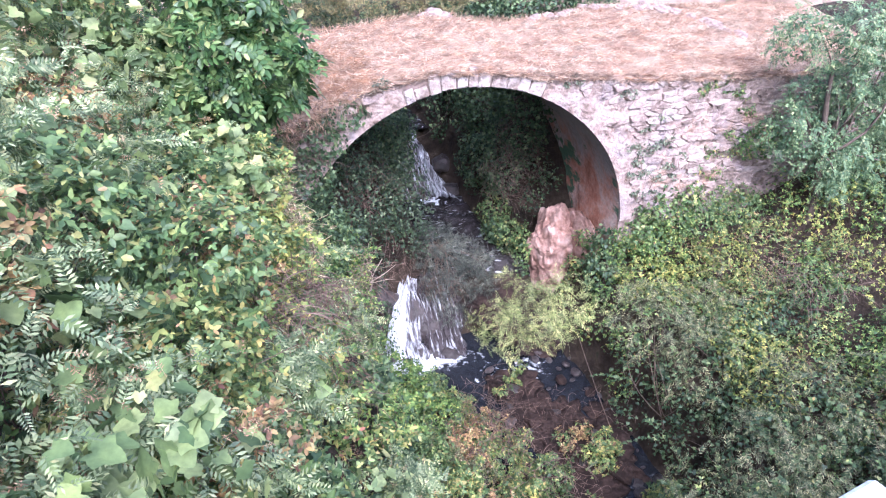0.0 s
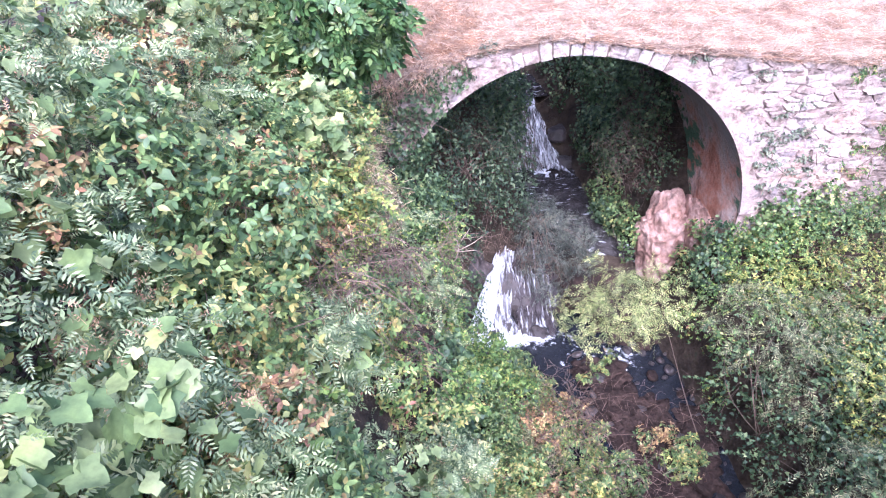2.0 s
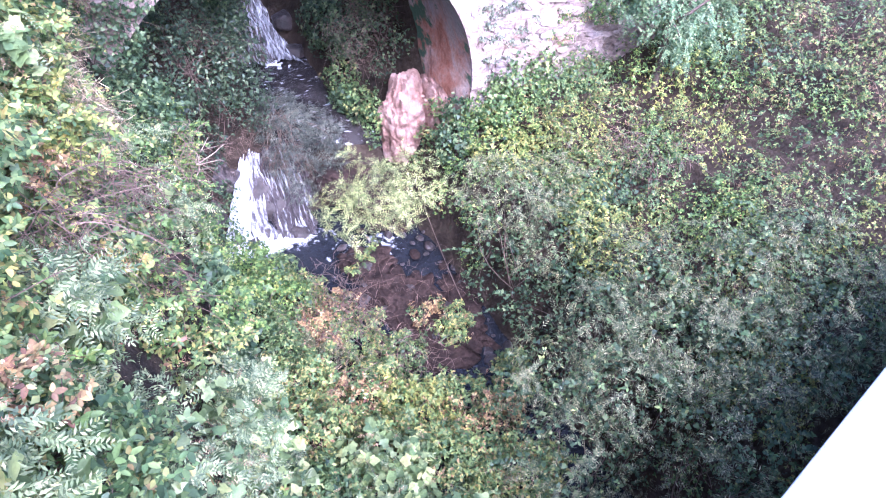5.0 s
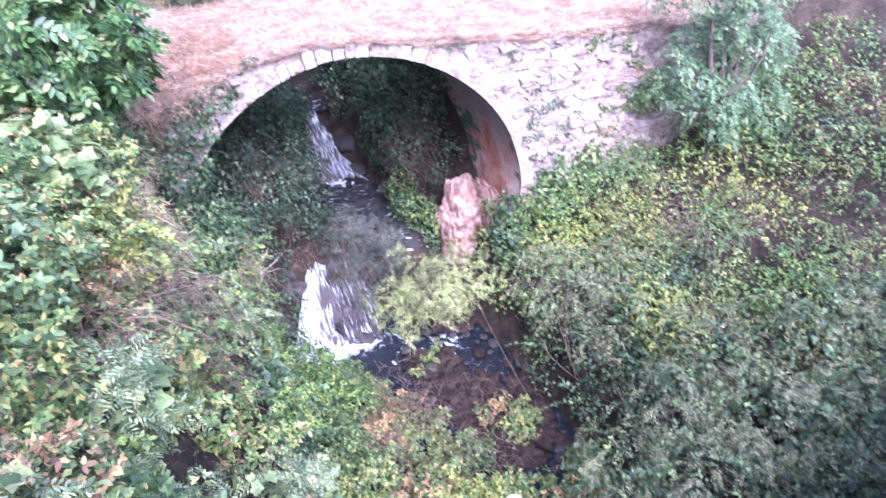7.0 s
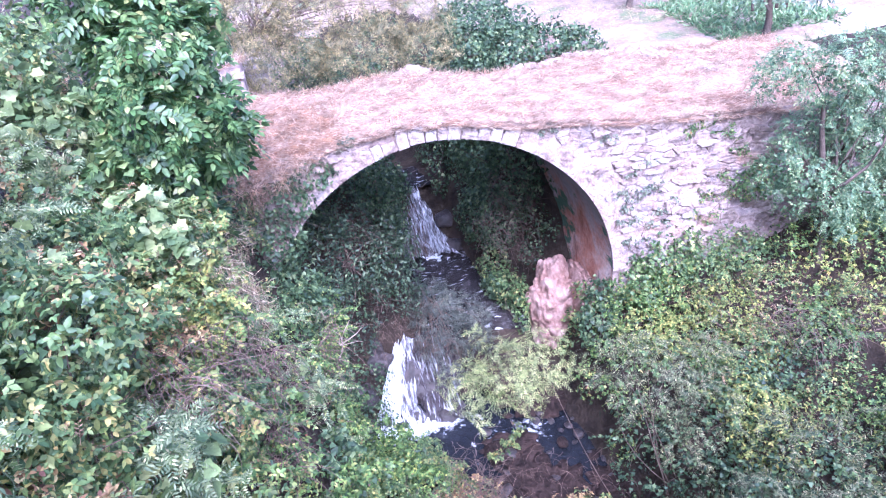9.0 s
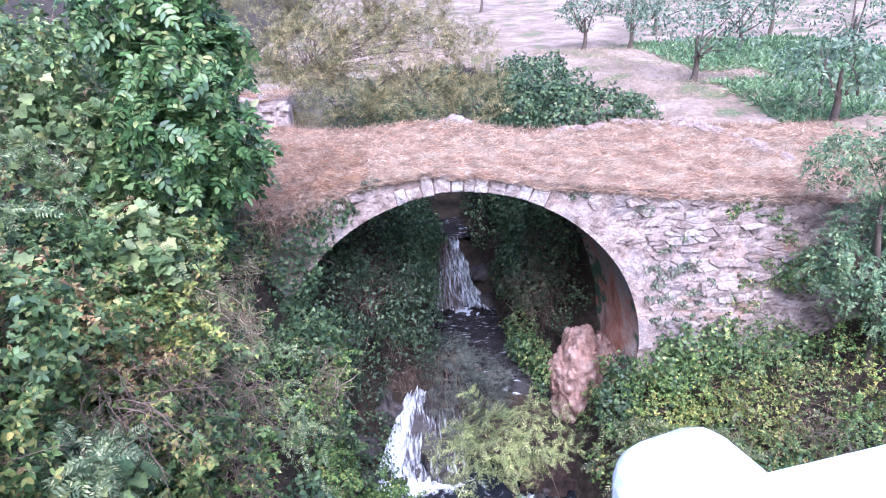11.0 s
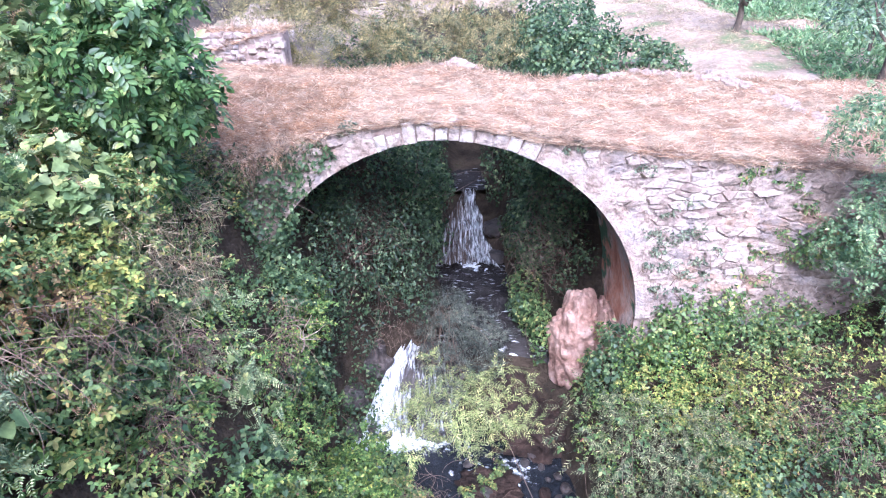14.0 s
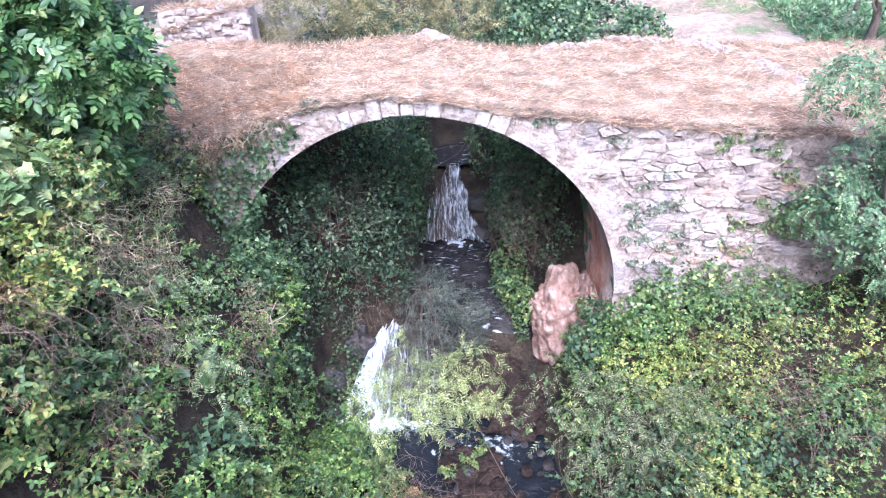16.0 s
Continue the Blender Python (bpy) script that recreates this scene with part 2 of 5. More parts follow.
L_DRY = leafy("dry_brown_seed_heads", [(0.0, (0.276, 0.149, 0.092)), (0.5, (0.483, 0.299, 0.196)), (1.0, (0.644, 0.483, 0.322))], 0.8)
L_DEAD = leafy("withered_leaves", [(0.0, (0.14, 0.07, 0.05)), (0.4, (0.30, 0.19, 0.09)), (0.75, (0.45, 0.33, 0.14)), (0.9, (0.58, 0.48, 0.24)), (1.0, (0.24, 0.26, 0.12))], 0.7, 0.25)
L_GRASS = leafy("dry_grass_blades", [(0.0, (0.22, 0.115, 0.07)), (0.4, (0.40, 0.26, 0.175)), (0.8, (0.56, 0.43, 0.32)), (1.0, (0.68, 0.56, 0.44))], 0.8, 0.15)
# leaf greens lowered to carry the shade under the arch
L_SHADE = leafy("shaded_shrub_leaves", [(0.0, (0.025, 0.045, 0.028)), (0.5, (0.055, 0.09, 0.048)), (0.85, (0.095, 0.14, 0.075)), (1.0, (0.16, 0.20, 0.11))])
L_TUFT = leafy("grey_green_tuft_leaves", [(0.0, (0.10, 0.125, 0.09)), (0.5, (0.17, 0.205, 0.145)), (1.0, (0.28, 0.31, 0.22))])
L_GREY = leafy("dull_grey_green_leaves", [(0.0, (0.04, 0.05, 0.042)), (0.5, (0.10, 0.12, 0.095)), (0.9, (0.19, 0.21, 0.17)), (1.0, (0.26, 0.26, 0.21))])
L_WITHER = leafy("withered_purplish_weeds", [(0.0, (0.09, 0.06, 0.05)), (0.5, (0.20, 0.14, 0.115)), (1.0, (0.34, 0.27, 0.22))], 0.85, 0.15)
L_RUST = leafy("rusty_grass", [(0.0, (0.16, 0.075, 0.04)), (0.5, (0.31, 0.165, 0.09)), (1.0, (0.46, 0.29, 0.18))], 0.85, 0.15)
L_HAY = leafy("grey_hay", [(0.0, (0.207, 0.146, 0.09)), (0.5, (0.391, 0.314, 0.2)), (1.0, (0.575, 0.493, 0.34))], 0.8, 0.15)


# ---- mesh helpers ----
def tri_mesh(name, verts, tris):
    me = bpy.data.meshes.new(name)
    verts, tris = np.asarray(verts, "f4"), np.asarray(tris, "i4")
    me.vertices.add(len(verts))
    me.vertices.foreach_set("co", verts.ravel())
    me.loops.add(tris.size)
    me.loops.foreach_set("vertex_index", tris.ravel())
    me.polygons.add(len(tris))
    me.polygons.foreach_set("loop_start", np.arange(0, tris.size, 3, dtype="i4"))
    me.update()
    return me


def part(name, data, mat, parent=None, label="", smooth=False):
    """Links a bmesh or a mesh as one object, under a thing or a part."""
    if isinstance(data, bmesh.types.BMesh):
        me = bpy.data.meshes.new(name)
        bmesh.ops.recalc_face_normals(data, faces=data.faces)
        data.to_mesh(me)
        data.free()
    else:
        me = data
    if mat and not me.materials:
        me.materials.append(mat)
    if smooth:
        me.polygons.foreach_set("use_smooth", [True] * len(me.polygons))
    ob = new(name, me)
    ob.parent = parent
    if label:
        ob["label"] = label
    return ob


def thing(name, label, category, group="", kind="", at=(0, 0, 0)):
    ob = new(name)
    ob.location = at
    ob.empty_display_size = 0.2
    return tagged(ob, label, category, group, kind)


def fbm(x, y, scale, seed=0.0, octaves=4):
    """Smooth noise over arrays, about -1 to 1."""
    out, amp, f = 0.0, 1.0, 1.0 / scale
    for k in range(octaves):
        a, b = x * f + seed + 7.1 * k, y * f - seed * 1.7 + 3.3 * k
        out = out + amp * (np.sin(a * 1.9 + 1.3 * np.sin(b * 1.1)) * np.cos(b * 2.1 + 1.7 * np.sin(a * 0.9 + k)))
        amp, f = amp * 0.5, f * 2.03
    return out / 1.6


# ---- the lie of the land ----
SECTIONS = [
    (-40, [(-60, 8), (-8, 6.4), (-4, 5.2), (-2, -1.3), (2.5, -1.4), (5, 1), (9, 3), (60, 5)]),
    (-8, [(-60, 7), (-6, 5.9), (-4.4, 5.3), (-3.5, 4.6), (-2.7, 2.2), (-2.3, 0.2), (-1.6, -1.3), (2.4, -1.4), (3.4, -0.2), (5, 1.0), (8, 2.4), (12, 4), (60, 5)]),
    (-4, [(-60, 6.5), (-6, 5.4), (-4.3, 4.8), (-3.4, 3.6), (-2.6, 2.3), (-2.35, 1.6), (-2.1, -0.2), (-1.5, -0.8), (-0.6, -1.3), (1.9, -1.35), (2.6, 0.0), (3.5, 0.8), (5, 1.2), (8, 2.3), (12, 4), (60, 5)]),
    (-1.5, [(-60, 6), (-6, 5.4), (-4.2, 4.9), (-3.3, 3.7), (-2.65, 2.5), (-2.4, 1.9), (-2.2, -0.3), (-1.9, -1.3), (1.7, -1.3), (2.2, -0.3), (2.8, 0.7), (4, 1.2), (6, 1.5), (8, 2.4), (12, 4), (60, 5)]),
    (0, [(-60, 6), (-6, 5.4), (-4, 5.0), (-3.3, 4.2), (-2.7, 2.7), (-2.45, 2.0), (-2.25, 0.2), (-2.05, -1.3), (1.2, -1.3), (1.9, -0.8), (2.5, 0.9), (3.5, 1.5), (5, 1.5), (7, 2.4), (12, 4.2), (60, 5)]),
    (0.8, [(-60, 6), (-5, 5.1), (-4, 4.9), (-3.2, 4.1), (-2.6, 2.6), (-2.3, 1.2), (-2.1, -1.2), (-0.1, -1.2), (1.0, -1.1), (1.9, -0.95), (2.35, 0.2), (2.7, 1.1), (3.5, 2.9), (12, 4.4), (60, 5)]),
    (1.9, [(-60, 6), (-5, 5.1), (-4, 4.9), (-3.2, 4.2), (-2.6, 3.0), (-1.9, 1.7), (-1.6, -0.2), (0.8, -0.3), (1.2, -0.35), (1.8, -0.5), (2.3, 0.2), (2.7, 1.2), (3.5, 3.2), (5, 4.0), (12, 4.5), (60, 5)]),
    (3.2, [(-60, 5.6), (-4, 5.1), (-3, 4.8), (-1.7, 3.2), (-0.9, 1.4), (-0.3, -0.25), (0.9, -0.3), (1.5, 0.3), (2.3, 1.6), (3.0, 4.2), (4.5, 4.55), (12, 4.7), (60, 5)]),
    (5.2, [(-60, 5.4), (-3, 5.0), (-1.7, 3.8), (-0.9, 1.8), (-0.6, -0.25), (0.9, -0.25), (1.4, 0.9), (2.2, 2.8), (3.4, 4.4), (5, 4.75), (12, 4.7), (60, 5)]),
    (7.8, [(-60, 5.3), (-3, 5.0), (-1.6, 4.0), (-0.8, 2.4), (-0.35, 0.85), (0.65, 0.85), (1.2, 2.0), (2.2, 3.4), (3.4, 4.5), (5, 4.8), (12, 4.7), (60, 5)]),
    (12, [(-60, 5.3), (-3, 5.0), (-1.5, 4.0), (-0.6, 2.2), (0, 1.2), (0.9, 1.2), (1.6, 2.6), (2.4, 4.0), (3.4, 4.7), (5, 4.8), (12, 4.7), (60, 5)]),
    (18, [(-60, 5.3), (-3, 4.9), (0, 4.7), (3, 4.7), (12, 4.7), (60, 5)]),
    (60, [(-60, 6.2), (0, 5.6), (60, 6)]),
]


def ground_z(x, y):
    x, y = np.asarray(x, float), np.asarray(y, float)
    xs, ys = np.clip(x, -60, 60), np.clip(y, -40, 60)
    prof = np.array([np.interp(xs, *zip(*s)) for _, s in SECTIONS])
    at = np.array([s[0] for s in SECTIONS])
    k = np.clip(np.searchsorted(at, ys, "right") - 1, 0, len(at) - 2)
    f = np.clip((ys - at[k]) / (at[k + 1] - at[k]), 0, 1)
    if prof.ndim == 1:
        z = prof[k] * (1 - f) + prof[k + 1] * f
    else:
        i = np.arange(x.size)
        p = prof.reshape(len(at), -1)
        z = (p[k.ravel(), i] * (1 - f.ravel()) + p[k.ravel() + 1, i] * f.ravel()).reshape(x.shape)
    far = np.maximum(np.hypot(x, y) - 50, 0)
    return z + 0.09 * fbm(x, y, 1.1) + far * 0.035


def axis(lo, hi, step, reach):
    mid = np.arange(lo, hi + step / 2, step)
    out = step * 1.25 ** np.arange(1, 60)
    out = np.cumsum(out)
    out = np.append(out[out < reach], reach)
    return np.concatenate([(lo - out)[::-1], mid, hi + out])


def grid_mesh(name, xs, ys, zs):
    nx, ny = len(xs), len(ys)
    gx, gy = np.meshgrid(xs, ys)
    v = np.stack([gx, gy, zs], -1).reshape(-1, 3)
    i = (np.arange(ny - 1)[:, None] * nx + np.arange(nx - 1)[None]).ravel()
    t = np.concatenate([np.stack([i, i + 1, i + nx + 1], -1), np.stack([i, i + nx + 1, i + nx], -1)])
    return tri_mesh(name, v, t)


gx, gy = axis(-7, 9, 0.16, 1500), axis(-12, 16, 0.16, 1500)
X, Y = np.meshgrid(gx, gy)
ground = part("ground", grid_mesh("ground", gx, gy, ground_z(X, Y)), M_SOIL, smooth=True)
ground.data.materials.append(M_FIELD)
centre = np.empty(len(ground.data.polygons) * 3, "f4")
ground.data.polygons.foreach_get("center", centre)
centre = centre.reshape(-1, 3)
ground.data.polygons.foreach_set("material_index", ((centre[:, 2] > 4.1) & (centre[:, 1] > 2.6) & (centre[:, 0] > -6)).astype("i4"))
tagged(ground, "brown soil of the ravine banks and the land around", "ground", kind="structure")

# ---- water: the lower pool and the stream above the fall ----
def water_material(name, foam_at, stretch, scale, deep=(0.012, 0.016, 0.02), soft=0.12):
    m, nodes, links, bsdf = material(name, 0.08, 0.5)
    n = noise_node(nodes, links, scale, 6.0, 0.65, stretch)
    fine = noise_node(nodes, links, scale * 4, 4.0, 0.6, stretch)
    r = ramp_node(nodes, [(foam_at, (0, 0, 0)), (foam_at + soft, (1, 1, 1))])
    links.new(n.outputs[0], r.inputs[0])
    white = ramp_node(nodes, [(0.3, (0.55, 0.57, 0.62)), (0.6, (0.9, 0.91, 0.93))])
    links.new(fine.outputs[0], white.inputs[0])
    links.new(mix_node(nodes, links, r.outputs[0], deep, white.outputs[0]), bsdf.inputs["Base Color"])
    rr = ramp_node(nodes, [(0.0, (0.07, 0.07, 0.07)), (1.0, (0.6, 0.6, 0.6))])
    links.new(r.outputs[0], rr.inputs[0])
    links.new(rr.outputs[0], bsdf.inputs["Roughness"])
    bump_to(nodes, links, bsdf, fine.outputs[0], 0.9, 0.05)
    return m


def pool_material():
    """Dark water that turns to broken foam round the foot of the fall and along the outflow."""
    m, nodes, links, bsdf = material("pool_water", 0.08, 0.5)
    tc = nodes.new("ShaderNodeTexCoord")
    total = None
    for at, size, power in (((-1.55, 0.45, -1), (0.75, 0.55, 2), 0.62), ((-0.75, 0.35, -1), (0.95, 0.4, 2), 0.36), ((0.3, -0.5, -1), (0.9, 1.0, 2), 0.17), ((0.95, -0.3, -1), (0.5, 0.5, 2), 0.2)):
        mp = nodes.new("ShaderNodeMapping")
        mp.vector_type = "TEXTURE"
        mp.inputs["Location"].default_value, mp.inputs["Scale"].default_value = at, size
        links.new(tc.outputs["Object"], mp.inputs[0])
        g = nodes.new("ShaderNodeTexGradient")
        g.gradient_type = "SPHERICAL"
        links.new(mp.outputs[0], g.inputs[0])
        k = nodes.new("ShaderNodeMath")
        k.operation = "MULTIPLY_ADD"
        links.new(g.outputs[1], k.inputs[0])
        k.inputs[1].default_value = power
        if total is None:
            k.inputs[2].default_value = 0
        else:
            links.new(total, k.inputs[2])
        total = k.outputs[0]
    n = noise_node(nodes, links, 7.0, 7.0, 0.7)
    add = nodes.new("ShaderNodeMath")
    links.new(n.outputs[0], add.inputs[0])
    links.new(total, add.inputs[1])
    r = ramp_node(nodes, [(0.66, (0, 0, 0)), (0.86, (1, 1, 1))])
    links.new(add.outputs[0], r.inputs[0])
    links.new(mix_node(nodes, links, r.outputs[0], (0.014, 0.016, 0.02), (0.82, 0.84, 0.87)), bsdf.inputs["Base Color"])
    rr = ramp_node(nodes, [(0.0, (0.06, 0.06, 0.06)), (1.0, (0.6, 0.6, 0.6))])
    links.new(r.outputs[0], rr.inputs[0])
    links.new(rr.outputs[0], bsdf.inputs["Roughness"])
    bump_to(nodes, links, bsdf, n.outputs[0], 0.8, 0.06)
    return m


W_POOL = pool_material()
W_STREAM = water_material("stream_water", 0.585, (0.9, 2.8, 1), 4.0, (0.024, 0.019, 0.018))
W_FALL = water_material("falling_water", 0.31, (4.2, 0.45, 0.45), 5.5, (0.20, 0.195, 0.22), 0.26)
W_RAPID = water_material("tumbling_water", 0.43, (3.4, 0.6, 0.6), 5.2, (0.11, 0.10, 0.105), 0.24)
W_VEIL = water_material("veil_of_water", 0.53, (4.0, 0.55, 0.55), 4.6, (0.055, 0.045, 0.045), 0.25)
W_UPPER = water_material("stranded_water", 0.47, (4.0, 0.4, 0.4), 5.0, (0.10, 0.07, 0.055), 0.26)
W_FOAM = water_material("foaming_water", 0.34, (1, 1, 1), 5.0, (0.20, 0.20, 0.23))


def sheet(name, xs, ys, zfun, mat, parent, label=""):
    a, b = np.meshgrid(xs, ys)
    return part(name, grid_mesh(name, xs, ys, zfun(a, b)), mat, parent, label, True)


pool = sheet("water", np.arange(-2.4, 4.4, 0.07), np.arange(-11, 1.2, 0.07),
             lambda a, b: -1.0 + 0.012 * fbm(a, b, 0.35) + np.exp(-((a + 1.1) / 0.9) ** 2 - ((b - 0.4) / 0.45) ** 2) * (0.05 + 0.06 * fbm(a, b, 0.16)), W_POOL, None)
tagged(pool, "dark rippling water of the pool below the waterfall", "water", kind="structure")
stream = sheet("water", np.arange(-1.7, 2.0, 0.07), np.arange(1.85, 5.6, 0.07),
               lambda a, b: -0.08 + 0.03 * fbm(a * 1.2, b * 1.8, 0.3) + 0.02 * (b - 2) - 1.6 * np.clip(2.2 - b + 0.12 * fbm(a, b, 0.4), 0, 0.4) ** 1.3, W_STREAM, None)
tagged(stream, "shallow brown stream running under the arch", "water", kind="structure")
upstream = sheet("water", np.arange(-0.7, 1.3, 0.06), np.arange(7.42, 13.5, 0.08),
                 lambda a, b: 0.93 + 0.02 * fbm(a * 1.5, b, 0.35) + 0.02 * (b - 7.9), W_STREAM, None)
tagged(upstream, "stream water above the upper cascade", "water", kind="structure")


def cascade(name, left, right, n, mat, bulge, seed, parent, label=""):
    """White water between two edges, each a short list of places from the lip down, with uneven strands."""
    m = 44
    s, u = np.linspace(0, 1, m), np.linspace(0, 1, n)

    def along(pts):
        p = np.array(pts, float)
        k = np.linspace(0, 1, len(p))
        return np.stack([np.interp(s, k, p[:, i]) for i in range(3)], -1)
    a, b = along(left), along(right)
    p = a[:, None] * (1 - u[None, :, None]) + b[:, None] * u[None, :, None]
    wob = 0.06 * fbm(s[:, None] * 5 + 0 * u[None], 0 * s[:, None] + seed + 0 * u[None], 1.0, seed)
    p[..., 0] += wob * (np.abs(u[None] - 0.5) * 2) * np.sign(u[None] - 0.5) * 1.2 + 0.5 * wob
    strand = fbm(u[None] * 9 + 0 * s[:, None], s[:, None] * 2.2 + 0 * u[None], 1.0, seed)
    step = np.abs(fbm(s[:, None] * 6 + u[None] * 2, u[None] * 3 + 0 * s[:, None], 1.0, seed + 4))
    p[..., 1] -= bulge * (0.5 * strand + 0.6 * step)
    p[..., 2] += bulge * 0.6 * strand + 0.05 * np.sin(u[None] * math.pi)
    edge = np.minimum(u, 1 - u)[None] < 0.02
    p[..., 2] -= np.where(edge, 0.15, 0)
    i = (np.arange(m - 1)[:, None] * n + np.arange(n - 1)[None]).ravel()
    t = np.concatenate([np.stack([i, i + 1, i + n + 1], -1), np.stack([i, i + n + 1, i + n], -1)])
    return part(name, tri_mesh(name, p.reshape(-1, 3), t), mat, parent, label, True)


# ---- rocks ----
def rock_mesh(name, size, seed, rough=0.25, cuts=4, crag=0.0):
    bm = bmesh.new()
    bmesh.ops.create_icosphere(bm, subdivisions=cuts, radius=1.0)
    for v in bm.verts:
        d = v.co.normalized()
        k = 1 + 0.35 * rough * (0.5 - abs(noise.noise(d * 5.5 + Vector((seed, 2, 1))))) + 0.75 * rough * noise.fractal(d * 1.6 + Vector((seed, 0, 0)), 1.0, 2.0, 5) + 0.5 * rough * (noise.noise(d * 3.1 + Vector((0, seed, 3))))
        if crag:
            q = Vector((d.x * size[0], d.y * size[1], d.z * size[2])) * 3.0 + Vector((seed, seed, 0)) + 0.35 * noise.noise_vector(d * 4)
            near = noise.voronoi(q)[0]
            k += crag * (0.6 * min(near[1] - near[0], 0.22) - 0.35 * near[0] + 0.12 * noise.fractal(q * 3, 1.0, 2.0, 4))
        v.co = Vector((d.x * size[0], d.y * size[1], d.z * size[2])) * k
    return bm


def rock(name, at, size, seed, mat, label, rough=0.25, turn=0, cuts=4, crag=0.0):
    ob = part(name, rock_mesh(name, size, seed, rough, cuts, crag), mat, None, label, True)
    ob.matrix_world = pose(*at, 0, 0, turn)
    return tagged(ob, label, "rock")


low_fall = thing("waterfall", "small white waterfall pouring over a dark rock step", "waterfall", kind="structure")
cascade("main_chute", [(-0.8, 3.3, 0.03), (-1.05, 2.4, 0.0), (-1.42, 1.6, -0.2), (-1.72, 1.1, -0.65), (-1.98, 0.7, -0.98), (-2.08, 0.5, -1.03)],
        [(-0.52, 3.25, 0.02), (-0.82, 2.3, 0.0), (-1.08, 1.55, -0.23), (-1.3, 1.0, -0.75), (-1.38, 0.6, -1.0), (-1.25, 0.34, -1.03)], 50, W_FALL, 0.13, 1.0, low_fall)
cascade("side_chute", [(-1.05, 2.0, -0.05), (-1.2, 1.5, -0.25), (-1.35, 1.0, -0.75), (-1.45, 0.5, -1.03)],
        [(-0.85, 2.0, -0.05), (-0.98, 1.45, -0.3), (-1.02, 0.9, -0.85), (-0.85, 0.32, -1.03)], 44, W_RAPID, 0.14, 3.0, low_fall, "broken white water over dark rock")
cascade("thin_veil", [(-0.9, 2.05, -0.02), (-0.95, 1.45, -0.26), (-0.98, 0.95, -0.82), (-0.95, 0.5, -1.03)],
        [(-0.1, 2.05, -0.05), (-0.1, 1.35, -0.35), (-0.15, 0.9, -0.85), (-0.2, 0.45, -1.03)], 60, W_VEIL, 0.16, 5.0, low_fall, "thin veil of water over dark rock")
sheet("foam", np.arange(-2.1, -0.3, 0.05), np.arange(-0.15, 0.9, 0.05), lambda a, b: -1.08 + 0.15 * np.exp(-((a + 1.4) / 0.75) ** 4 - ((b - 0.45 + 0.12 * (a + 1.4)) / 0.32) ** 4) + 0.05 * fbm(a, b, 0.14), W_FOAM, low_fall)
for k in range(7):
    px = -1.95 + 0.28 * k
    rock("wet_rock", (px, 0.62 + 0.12 * math.sin(k * 2.3), -1.02), (0.13 + 0.05 * (k % 3), 0.14, 0.12 + 0.04 * (k % 2)), 80.0 + k, M_WETROCK, "wet stone in the foam below the fall", 0.35, 30 * k, 3)
up_fall = thing("waterfall", "white cascade tumbling down rock steps behind the arch", "waterfall", kind="structure")
cascade("chute", [(0.1, 7.5, 0.86), (0.12, 7.0, 0.8), (0.0, 6.6, 0.55), (0.12, 6.1, 0.45), (0.05, 5.6, 0.12), (0.12, 5.15, 0.0)],
        [(0.42, 7.5, 0.86), (0.42, 7.0, 0.76), (0.55, 6.6, 0.48), (0.52, 6.1, 0.4), (0.75, 5.6, 0.08), (0.92, 5.0, 0.0)], 36, W_RAPID, 0.24, 9.0, up_fall)
cascade("thin_veil", [(0.08, 7.4, 0.9), (-0.1, 6.8, 0.84), (-0.36, 6.2, 0.6), (-0.52, 5.6, 0.25), (-0.6, 5.1, 0.0)],
        [(0.12, 7.4, 0.86), (0.16, 6.9, 0.76), (0.18, 6.2, 0.46), (0.24, 5.6, 0.15), (0.26, 5.1, 0.0)], 44, W_UPPER, 0.2, 14.0, up_fall, "thin strands of water over brown rock")
sheet("foam", np.arange(-0.6, 0.9, 0.05), np.arange(4.3, 5.4, 0.05), lambda a, b: -0.10 + 0.09 * np.exp(-((a - 0.2) / 0.6) ** 2 - ((b - 5.1) / 0.5) ** 2) + 0.025 * fbm(a, b, 0.12), W_FOAM, up_fall)


rock("boulder", (2.2, 1.75, 0.0), (0.58, 0.58, 1.14), 3.4, M_ROCK, "large pinkish weathered boulder at the foot of the arch", 0.22, 15, 6, 0.26)
rock("wet_rock", (-1.8, 1.75, -0.25), (0.4, 0.45, 0.45), 91.0, M_WETROCK, "dark wet rock beside the lip of the fall", 0.4, 20, 4)
rock("rock_step", (-0.9, 1.85, -0.85), (0.95, 0.75, 0.62), 8.0, M_WETROCK, "dark wet rock step under the waterfall", 0.3)
rock("rock_step", (0.0, 6.9, -0.25), (1.0, 1.2, 0.75), 18.0, M_WETROCK, "dark wet rock step under the upper cascade", 0.3)
for k, (px, py, pz, s) in enumerate([(0.35, -0.7, -1.0, 0.34), (0.35, -1.3, -1.05, 0.38), (0.75, -1.9, -1.05, 0.5), (1.2, -2.5, -1.05, 0.6), (0.5, -2.9, -1.1, 0.55),
                                     (1.7, -2.0, -1.05, 0.4), (1.2, 0.6, -0.9, 0.5), (0.7, 1.3, -0.6, 0.5)]):
    rock("mud_bank", (px, py, pz), (s * 1.3, s, s * 0.34), 21.0 + k, M_MUD, "dark brown mud and gravel bank in the stream", 0.8, 40 * k, 5)
